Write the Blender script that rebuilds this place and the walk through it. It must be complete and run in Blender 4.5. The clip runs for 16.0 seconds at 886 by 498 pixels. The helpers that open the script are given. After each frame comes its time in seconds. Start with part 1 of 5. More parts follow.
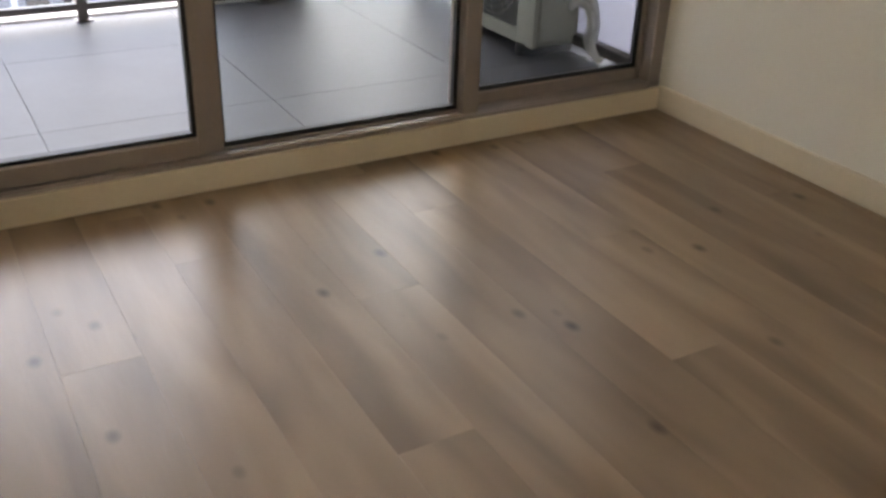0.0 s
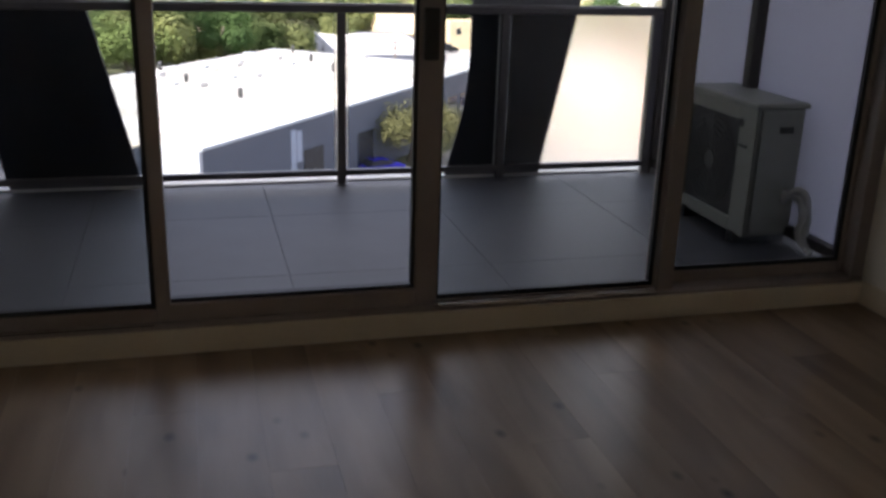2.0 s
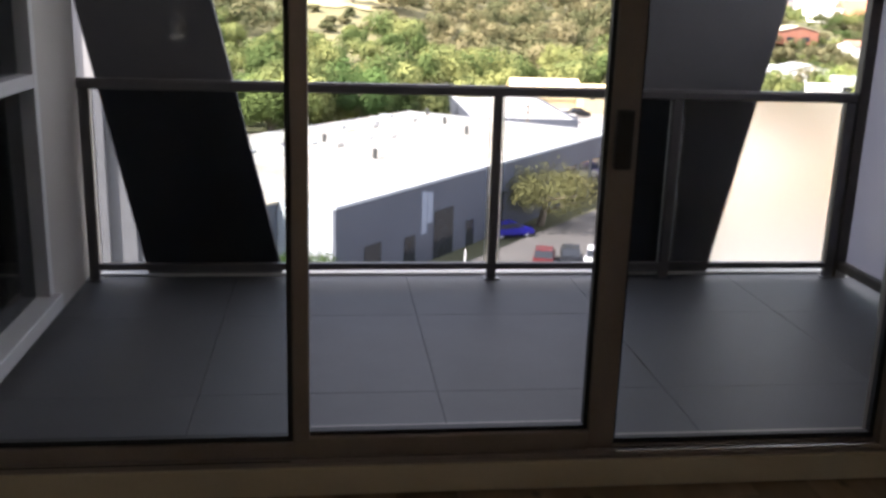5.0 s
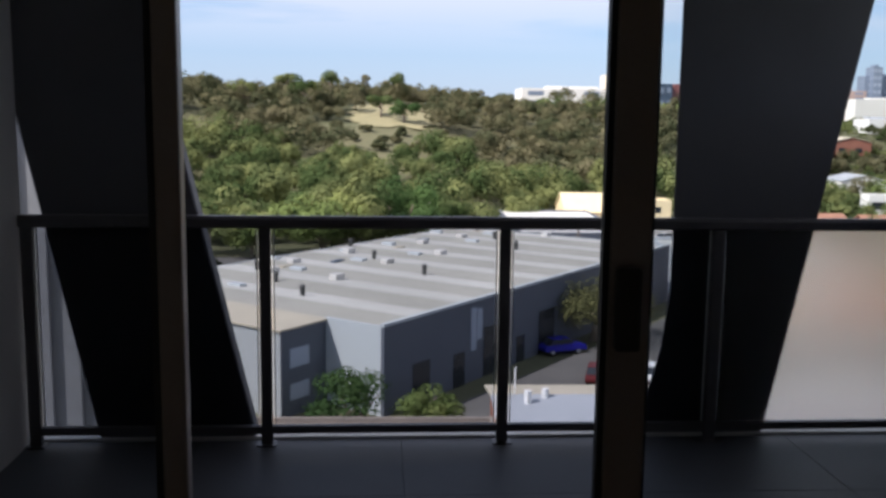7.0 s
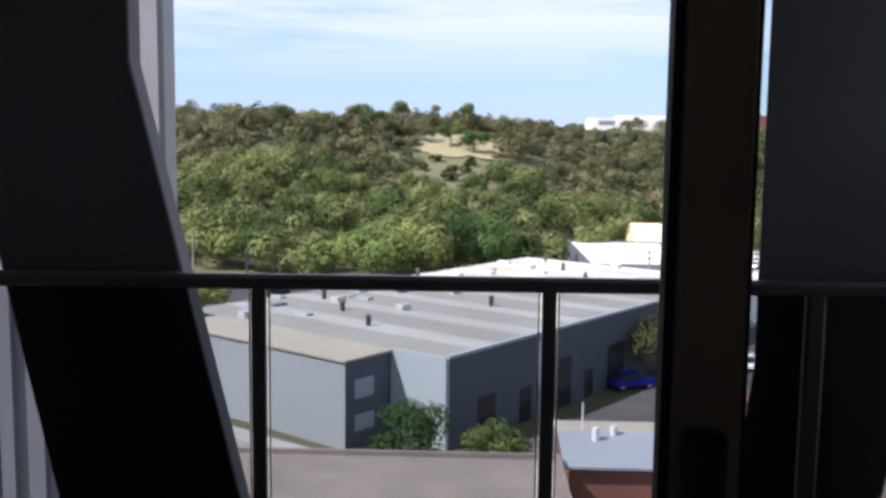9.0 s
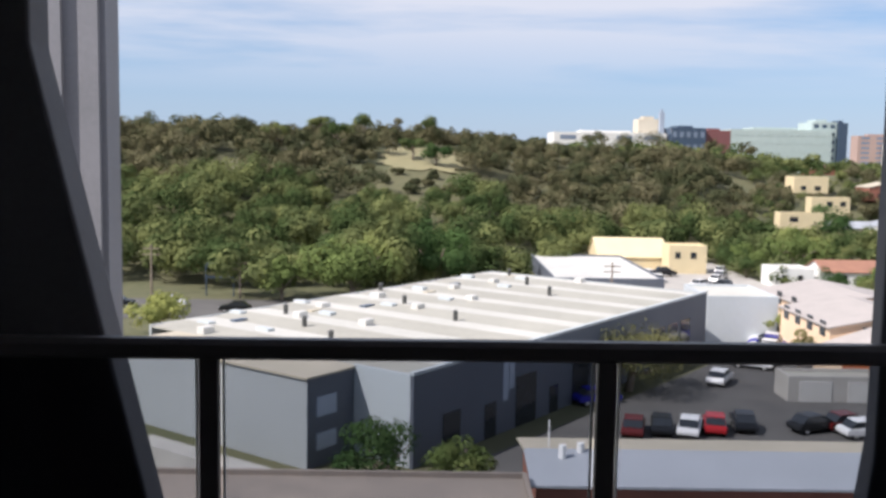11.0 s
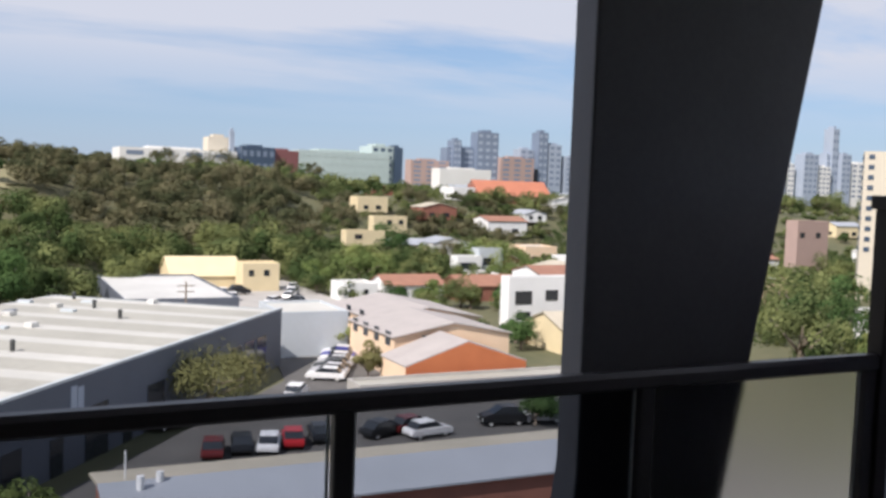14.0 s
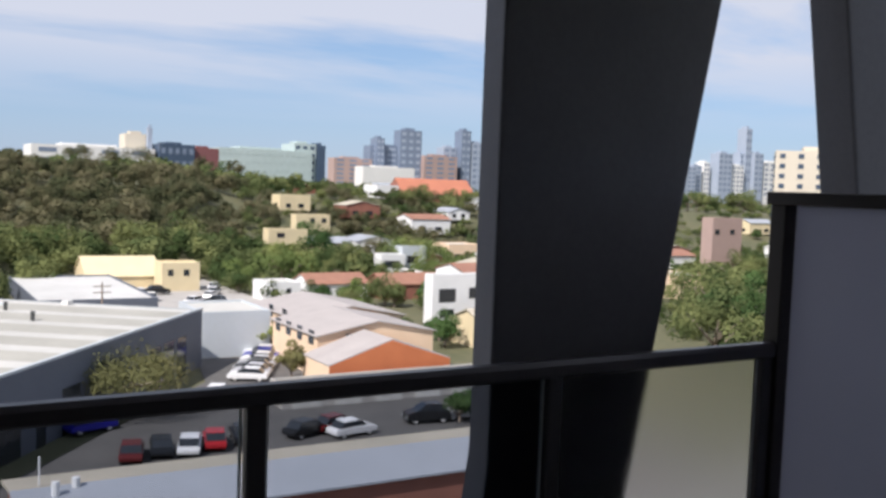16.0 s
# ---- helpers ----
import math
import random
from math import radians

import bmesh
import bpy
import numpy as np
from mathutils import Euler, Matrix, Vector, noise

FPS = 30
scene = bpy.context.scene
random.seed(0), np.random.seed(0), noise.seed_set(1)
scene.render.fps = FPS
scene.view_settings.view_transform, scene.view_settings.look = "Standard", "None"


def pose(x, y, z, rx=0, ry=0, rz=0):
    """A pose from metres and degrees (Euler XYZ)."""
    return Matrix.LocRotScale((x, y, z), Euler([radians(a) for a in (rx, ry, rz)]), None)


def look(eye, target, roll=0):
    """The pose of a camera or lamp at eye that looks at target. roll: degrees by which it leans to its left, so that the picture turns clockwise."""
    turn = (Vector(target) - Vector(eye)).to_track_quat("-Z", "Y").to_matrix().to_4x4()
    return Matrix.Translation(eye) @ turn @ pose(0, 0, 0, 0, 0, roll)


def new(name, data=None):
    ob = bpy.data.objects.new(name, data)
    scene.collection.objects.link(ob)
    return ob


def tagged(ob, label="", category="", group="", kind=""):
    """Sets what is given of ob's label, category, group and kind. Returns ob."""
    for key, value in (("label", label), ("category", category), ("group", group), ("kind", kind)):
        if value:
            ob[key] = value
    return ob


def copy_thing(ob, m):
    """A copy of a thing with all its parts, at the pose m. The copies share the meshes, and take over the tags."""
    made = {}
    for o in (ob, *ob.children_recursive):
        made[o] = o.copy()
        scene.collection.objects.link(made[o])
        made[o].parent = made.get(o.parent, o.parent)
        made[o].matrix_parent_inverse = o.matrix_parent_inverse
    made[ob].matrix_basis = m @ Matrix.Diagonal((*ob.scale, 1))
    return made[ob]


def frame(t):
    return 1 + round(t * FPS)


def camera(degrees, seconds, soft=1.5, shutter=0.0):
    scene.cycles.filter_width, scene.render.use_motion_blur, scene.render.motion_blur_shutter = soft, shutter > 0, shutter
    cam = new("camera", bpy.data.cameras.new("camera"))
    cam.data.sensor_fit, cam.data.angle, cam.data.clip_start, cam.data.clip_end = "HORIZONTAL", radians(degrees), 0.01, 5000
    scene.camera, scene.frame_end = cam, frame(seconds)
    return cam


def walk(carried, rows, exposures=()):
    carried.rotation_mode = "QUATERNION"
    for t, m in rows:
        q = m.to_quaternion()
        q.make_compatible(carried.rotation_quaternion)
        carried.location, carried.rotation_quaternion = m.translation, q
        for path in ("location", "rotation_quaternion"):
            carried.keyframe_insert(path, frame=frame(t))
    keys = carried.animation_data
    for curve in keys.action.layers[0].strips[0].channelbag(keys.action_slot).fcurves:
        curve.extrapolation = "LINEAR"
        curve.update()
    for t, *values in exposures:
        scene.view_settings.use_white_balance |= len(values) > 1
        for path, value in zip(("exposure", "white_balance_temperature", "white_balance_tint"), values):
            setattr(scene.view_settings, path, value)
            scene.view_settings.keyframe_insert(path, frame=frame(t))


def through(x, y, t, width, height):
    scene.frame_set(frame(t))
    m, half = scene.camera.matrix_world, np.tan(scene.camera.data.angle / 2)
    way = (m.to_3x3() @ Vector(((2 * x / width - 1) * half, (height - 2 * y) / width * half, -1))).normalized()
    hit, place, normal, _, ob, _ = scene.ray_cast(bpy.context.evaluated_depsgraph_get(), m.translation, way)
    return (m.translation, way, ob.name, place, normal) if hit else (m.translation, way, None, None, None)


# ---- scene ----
cam = camera(50.0, 16.0, soft=3.1)
PATH = [
    (0, (0.094, -2.826, 1.407), (0.993, -1.312, 0.458), 2.2),
    (0.5, (0.015, -2.967, 1.464), (0.868, -1.328, 0.701), 1.8),
    (1, (0.018, -3.104, 1.509), (0.774, -1.373, 0.852), 1.4),
    (1.5, (0.07, -3.157, 1.5), (0.707, -1.368, 0.872), 1.5),
    (2, (0.097, -3.178, 1.495), (0.591, -1.345, 0.866), 1.8),
    (2.5, (0.103, -3.123, 1.467), (0.448, -1.259, 0.831), 1.5),
    (3, (0.064, -3.097, 1.465), (0.318, -1.224, 0.812), 1.2),
    (3.5, (-0.019, -3.071, 1.489), (0.226, -1.203, 0.817), 1.4),
    (4, (-0.029, -2.962, 1.518), (0.22, -1.092, 0.855), 1.6),
    (4.2, (-0.033, -2.894, 1.509), (0.223, -1.014, 0.876), 1.4),
    (4.5, (-0.01, -2.798, 1.547), (0.243, -0.907, 0.947), 1.8),
    (5, (0.045, -2.649, 1.557), (0.284, -0.731, 1.043), 1.8),
    (5.2, (0.056, -2.58, 1.56), (0.294, -0.653, 1.08), 1.9),
    (7.5, (0.469, -1.703, 1.573), (0.556, 0.279, 1.319), 0.5),
    (8, (0.519, -1.52, 1.6), (0.567, 0.466, 1.363), 0.6),
    (8.5, (0.562, -1.31, 1.596), (0.573, 0.677, 1.368), 0.7),
    (9, (0.581, -1.117, 1.602), (0.564, 0.871, 1.38), 0.7),
    (11.5, (0.341, 0.02, 1.611), (0.48, 2.006, 1.425), 1.2),
    (12, (0.277, 0.133, 1.626), (0.662, 2.087, 1.443), 1.2),
    (12.5, (0.225, 0.228, 1.609), (0.833, 2.125, 1.435), 2.0),
    (13, (0.162, 0.238, 1.616), (0.924, 2.08, 1.458), 2.0),
    (13.5, (0.102, 0.186, 1.635), (0.957, 1.989, 1.493), 1.9),
    (14, (0.046, 0.143, 1.646), (0.961, 1.917, 1.514), 2.1),
    (14.5, (0.029, 0.137, 1.642), (0.993, 1.884, 1.513), 2.1),
    (15, (0.025, 0.109, 1.641), (1.031, 1.833, 1.515), 2.2),
    (15.5, (0.047, 0.098, 1.636), (1.082, 1.805, 1.511), 2.3),
    (16, (0.05, 0.075, 1.641), (1.104, 1.769, 1.511), 2.1),
]
EXPOSURES = [(0.0, 4.75, 7900, 16), (0.5, 3.95, 7900, 17), (1.0, 2.7, 7500, 19), (1.5, 2.45, 7100, 20), (2.5, 2.45, 6900, 20), (3.0, 2.65, 7000, 20), (3.5, 3.1, 7300, 20), (4.5, 3.0, 7300, 20), (5.0, 2.5, 7200, 19), (7.5, 0.4, 6300, 17), (8.0, 0.25, 6250, 17), (8.5, 0.8, 6250, 17), (9.0, 0.85, 6250, 17), (11.5, 0.35, 6450, 15), (14.0, 0.28, 6450, 15), (16.0, 0.3, 6350, 15)]
walk(cam, [(t, look(eye, target, roll)) for t, eye, target, roll in PATH], EXPOSURES)

# ---- world, sun ----
SUN = Vector((-0.62, -0.28, 0.73)).normalized()
world = bpy.data.worlds.new("sky")
scene.world = world
world.use_nodes = True
wn, wl = world.node_tree.nodes, world.node_tree.links
wn.clear()
sky = wn.new("ShaderNodeTexSky")
sky.sky_type, sky.sun_disc = "NISHITA", False
sky.sun_elevation = math.asin(SUN.z)
sky.sun_rotation = math.atan2(SUN.x, SUN.y)
sky.air_density, sky.dust_density, sky.ozone_density = 1.0, 0.05, 4.0
back = wn.new("ShaderNodeBackground")
back.inputs["Strength"].default_value = 0.10
wout = wn.new("ShaderNodeOutputWorld")
# thin high cloud, spread on a flat layer overhead
wco, sep = wn.new("ShaderNodeTexCoord"), wn.new("ShaderNodeSeparateXYZ")
wl.new(wco.outputs["Generated"], sep.inputs[0])
low = wn.new("ShaderNodeMath")
low.operation, low.inputs[1].default_value = "MAXIMUM", 0.0
wl.new(sep.outputs["Z"], low.inputs[0])
lift = wn.new("ShaderNodeMath")
lift.operation, lift.inputs[1].default_value = "ADD", 0.07
wl.new(low.outputs[0], lift.inputs[0])
flat = wn.new("ShaderNodeCombineXYZ")
for k, axis in enumerate("XY"):
    dv = wn.new("ShaderNodeMath")
    dv.operation = "DIVIDE"
    wl.new(sep.outputs[axis], dv.inputs[0])
    wl.new(lift.outputs[0], dv.inputs[1])
    wl.new(dv.outputs[0], flat.inputs[k])
cmap = wn.new("ShaderNodeMapping")
cmap.inputs["Location"].default_value = (2.3, 0.4, 0)
cmap.inputs["Rotation"].default_value = (0, 0, radians(-18))
cmap.inputs["Scale"].default_value = (0.26, 0.5, 1)
wl.new(flat.outputs[0], cmap.inputs[0])
cn = wn.new("ShaderNodeTexNoise")
cn.inputs["Scale"].default_value, cn.inputs["Detail"].default_value, cn.inputs["Roughness"].default_value, cn.inputs["Distortion"].default_value = 1.1, 9, 0.58, 0.25
wl.new(cmap.outputs[0], cn.inputs[0])
cr = wn.new("ShaderNodeMapRange")
cr.inputs["From Min"].default_value, cr.inputs["From Max"].default_value = 0.36, 0.52
cr.inputs["To Max"].default_value = 0.95
wl.new(cn.outputs["Fac"], cr.inputs[0])
up = wn.new("ShaderNodeMapRange")
up.inputs["From Min"].default_value, up.inputs["From Max"].default_value = 0.06, 0.14
wl.new(sep.outputs["Z"], up.inputs[0])
amount = wn.new("ShaderNodeMath")
amount.operation = "MULTIPLY"
wl.new(cr.outputs[0], amount.inputs[0])
wl.new(up.outputs[0], amount.inputs[1])
clouds = wn.new("ShaderNodeMix")
clouds.data_type = "RGBA"
clouds.inputs["B"].default_value = (5.5, 5.85, 6.5, 1)
wl.new(amount.outputs[0], clouds.inputs["Factor"])
# pale blue haze low over the horizon
haze, hazy = wn.new("ShaderNodeMapRange"), wn.new("ShaderNodeMix")
haze.inputs["From Max"].default_value, haze.inputs["To Min"].default_value, haze.inputs["To Max"].default_value = 0.28, 0.78, 0.12
wl.new(low.outputs[0], haze.inputs[0])
hazy.data_type = "RGBA"
hazy.inputs["B"].default_value = (2.4, 3.5, 5.3, 1)
wl.new(haze.outputs[0], hazy.inputs["Factor"])
wl.new(sky.outputs[0], hazy.inputs["A"])
wl.new(hazy.outputs["Result"], clouds.inputs["A"])
wl.new(clouds.outputs["Result"], back.inputs["Color"])
wl.new(back.outputs[0], wout.inputs["Surface"])
sun = new("sun", bpy.data.lights.new("sun", "SUN"))
sun.data.energy, sun.data.angle, sun.data.color = 5.0, radians(0.5), (1.0, 0.95, 0.87)
sun.matrix_world = look(SUN * 100, (0, 0, 0))

# ---- materials ----


def nodes_of(m):
    m.use_nodes = True
    n = m.node_tree.nodes
    return n, m.node_tree.links, n["Principled BSDF"]


def surface(name, a, b=None, rough=0.6, metal=0.0, scale=6.0, fine=60.0, bump=0.15, stretch=(1, 1, 1), jitter=0.0, per_island=False):
    """Two colours mixed by noise at two scales, with fine relief; jitter varies the value from object to object."""
    m = bpy.data.materials.new(name)
    n, l, p = nodes_of(m)
    b = b or tuple(c * 0.8 for c in a)
    co = n.new("ShaderNodeTexCoord")
    mp = n.new("ShaderNodeMapping")
    mp.inputs["Scale"].default_value = stretch
    l.new(co.outputs["Object"], mp.inputs[0])
    big, small = n.new("ShaderNodeTexNoise"), n.new("ShaderNodeTexNoise")
    big.inputs["Scale"].default_value, big.inputs["Detail"].default_value = scale, 5
    small.inputs["Scale"].default_value, small.inputs["Detail"].default_value = fine, 3
    l.new(mp.outputs[0], big.inputs[0])
    l.new(mp.outputs[0], small.inputs[0])
    mixf = n.new("ShaderNodeMath")
    mixf.operation = "MULTIPLY_ADD"
    mixf.inputs[1].default_value = 0.35
    l.new(small.outputs["Fac"], mixf.inputs[0])
    sc = n.new("ShaderNodeMath")
    sc.operation, sc.inputs[1].default_value = "MULTIPLY", 0.65
    l.new(big.outputs["Fac"], sc.inputs[0])
    l.new(sc.outputs[0], mixf.inputs[2])
    ramp = n.new("ShaderNodeValToRGB")
    ramp.color_ramp.elements[0].position, ramp.color_ramp.elements[1].position = 0.32, 0.68
    ramp.color_ramp.elements[0].color, ramp.color_ramp.elements[1].color = (*b, 1), (*a, 1)
    l.new(mixf.outputs[0], ramp.inputs[0])
    col = ramp.outputs[0]
    if jitter:
        hsv = n.new("ShaderNodeHueSaturation")
        if per_island:
            src = n.new("ShaderNodeNewGeometry").outputs["Random Per Island"]
        else:
            src = n.new("ShaderNodeObjectInfo").outputs["Random"]
        ma = n.new("ShaderNodeMapRange")
        ma.inputs["To Min"].default_value, ma.inputs["To Max"].default_value = 1 - jitter, 1 + jitter
        l.new(src, ma.inputs[0])
        l.new(ma.outputs[0], hsv.inputs["Value"])
        l.new(col, hsv.inputs["Color"])
        col = hsv.outputs[0]
    l.new(col, p.inputs["Base Color"])
    p.inputs["Roughness"].default_value, p.inputs["Metallic"].default_value = rough, metal
    if bump:
        bu = n.new("ShaderNodeBump")
        bu.inputs["Strength"].default_value, bu.inputs["Distance"].default_value = bump, 0.01
        l.new(mixf.outputs[0], bu.inputs["Height"])
        l.new(bu.outputs[0], p.inputs["Normal"])
    return m


def sheen(n, l):
    """Reflectance of a thin sheet, the same from both sides."""
    lw, pw, ma = n.new("ShaderNodeLayerWeight"), n.new("ShaderNodeMath"), n.new("ShaderNodeMath")
    lw.inputs["Blend"].default_value = 0.5
    pw.operation, pw.inputs[1].default_value = "POWER", 5.0
    ma.operation, ma.inputs[1].default_value, ma.inputs[2].default_value = "MULTIPLY_ADD", 0.96, 0.04
    l.new(lw.outputs["Facing"], pw.inputs[0])
    l.new(pw.outputs[0], ma.inputs[0])
    return ma.outputs[0]


def pane_material(name, tint, gloss=1.0, rough=0.02):
    """Thin clear sheet: tinted see-through with a mirror sheen at grazing angles."""
    m = bpy.data.materials.new(name)
    n, l, p = nodes_of(m)
    n.remove(p)
    tr, gl, mix = n.new("ShaderNodeBsdfTransparent"), n.new("ShaderNodeBsdfGlossy"), n.new("ShaderNodeMixShader")
    tr.inputs[0].default_value = (*tint, 1)
    gl.inputs["Roughness"].default_value = rough
    gl.inputs[0].default_value = (gloss, gloss, gloss, 1)
    l.new(sheen(n, l), mix.inputs[0])
    l.new(tr.outputs[0], mix.inputs[1])
    l.new(gl.outputs[0], mix.inputs[2])
    l.new(mix.outputs[0], n["Material Output"].inputs[0])
    return m


def frosted_material(name, tint, rough=0.4):
    m = bpy.data.materials.new(name)
    n, l, p = nodes_of(m)
    p.inputs["Base Color"].default_value = (*tint, 1)
    p.inputs["Transmission Weight"].default_value = 1.0
    p.inputs["Roughness"].default_value = rough
    p.inputs["IOR"].default_value = 1.12
    return m


def milky_material(name, through, face):
    """Obscure sheet: light scattered through it, a little from its face, and a dull sheen."""
    m = bpy.data.materials.new(name)
    n, l, p = nodes_of(m)
    n.remove(p)
    tl, df, gl = n.new("ShaderNodeBsdfTranslucent"), n.new("ShaderNodeBsdfDiffuse"), n.new("ShaderNodeBsdfGlossy")
    both, mix = n.new("ShaderNodeAddShader"), n.new("ShaderNodeMixShader")
    tl.inputs[0].default_value, df.inputs[0].default_value = (*through, 1), (*face, 1)
    gl.inputs["Roughness"].default_value = 0.3
    l.new(tl.outputs[0], both.inputs[0])
    l.new(df.outputs[0], both.inputs[1])
    l.new(sheen(n, l), mix.inputs[0])
    l.new(both.outputs[0], mix.inputs[1])
    l.new(gl.outputs[0], mix.inputs[2])
    l.new(mix.outputs[0], n["Material Output"].inputs[0])
    return m


M = {}
M["wall"] = surface("wall_paint", (0.72, 0.69, 0.60), (0.68, 0.65, 0.56), 0.7, scale=1.5, fine=90, bump=0.05)
M["skirting"] = surface("skirting_paint", (0.66, 0.58, 0.44), (0.60, 0.53, 0.40), 0.45, scale=3, fine=60, bump=0.03)
M["ceiling"] = surface("ceiling_paint", (0.8, 0.79, 0.76), None, 0.8, scale=2, fine=80, bump=0.04)
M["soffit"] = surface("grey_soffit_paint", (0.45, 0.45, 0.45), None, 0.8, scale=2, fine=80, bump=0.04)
M["alu"] = surface("bronze_aluminium", (0.32, 0.275, 0.25), (0.265, 0.23, 0.21), 0.4, 0.3, scale=4, fine=120, bump=0.04)
M["alu_light"] = surface("silver_aluminium", (0.60, 0.60, 0.62), (0.52, 0.52, 0.54), 0.4, 0.2, scale=4, fine=120, bump=0.03)
M["bright_alu"] = surface("sill_highlight_metal", (0.78, 0.78, 0.80), (0.7, 0.7, 0.72), 0.25, 0.8, scale=4, fine=120, bump=0.02)
M["gasket"] = surface("black_rubber", (0.015, 0.015, 0.018), None, 0.6, scale=20, fine=90, bump=0.05)
M["rail"] = surface("grey_powder_coat", (0.10, 0.095, 0.10), (0.075, 0.07, 0.075), 0.42, 0.2, scale=6, fine=150, bump=0.03)
M["brown_frame"] = surface("dark_brown_powder_coat", (0.06, 0.05, 0.045), (0.045, 0.038, 0.035), 0.45, 0.2, scale=6, fine=150, bump=0.03)
M["handle"] = surface("black_handle_plastic", (0.03, 0.028, 0.028), None, 0.4, scale=20, fine=100, bump=0.02)
M["clear"] = pane_material("clear_glass", (0.93, 0.95, 0.95), 0.12)
M["solar"] = pane_material("solar_grey_glass", (0.70, 0.72, 0.73), 0.15)
M["tinted"] = pane_material("grey_tinted_glass", (0.68, 0.70, 0.73), 0.09)
M["window_glass"] = pane_material("reflecting_window_glass", (0.55, 0.58, 0.6), 0.8)
M["frosted"] = frosted_material("frosted_glass", (0.66, 0.66, 0.655), 0.42)
M["screen_glass"] = milky_material("grey_obscure_glass", (0.37, 0.37, 0.41), (0.12, 0.12, 0.13))
M["edge"] = surface("polished_glass_edge", (0.75, 0.80, 0.80), None, 0.25, scale=8, fine=60, bump=0.02)
M["concrete"] = surface("column_concrete", (0.125, 0.125, 0.138), (0.095, 0.095, 0.106), 0.75, scale=2.2, fine=45, bump=0.2)
M["fin"] = surface("grey_cladding", (0.27, 0.265, 0.29), (0.21, 0.21, 0.225), 0.6, scale=1.2, fine=30, bump=0.1)
M["paver"] = surface("balcony_paver", (0.068, 0.070, 0.078), (0.054, 0.056, 0.062), 0.55, scale=3.5, fine=70, bump=0.12, jitter=0.05)
M["grout"] = surface("paver_joint", (0.12, 0.12, 0.126), None, 0.9, scale=20, fine=90, bump=0.2)
M["slab"] = surface("sunlit_edge_concrete", (0.72, 0.70, 0.67), (0.6, 0.58, 0.55), 0.8, scale=2, fine=40, bump=0.2)
M["ac"] = surface("cream_enamel", (0.33, 0.34, 0.295), (0.28, 0.29, 0.25), 0.42, scale=4, fine=90, bump=0.02)
M["ac_dark"] = surface("dark_grille", (0.06, 0.062, 0.06), None, 0.5, scale=10, fine=60, bump=0.05)
M["ac_mid"] = surface("grey_grille_wire", (0.16, 0.16, 0.155), None, 0.5, scale=10, fine=60, bump=0.02)
M["hose"] = surface("white_pipe_wrap", (0.62, 0.62, 0.60), (0.5, 0.5, 0.48), 0.7, scale=10, fine=60, bump=0.2)
M["render"] = surface("render_wall", (0.50, 0.47, 0.445), (0.42, 0.395, 0.375), 0.8, scale=2, fine=60, bump=0.15)
# dark colour stands in for the shade of an unlit room
M["dark_room"] = surface("room_shade_paint", (0.22, 0.21, 0.20), None, 0.8, scale=2, fine=60, bump=0.05)


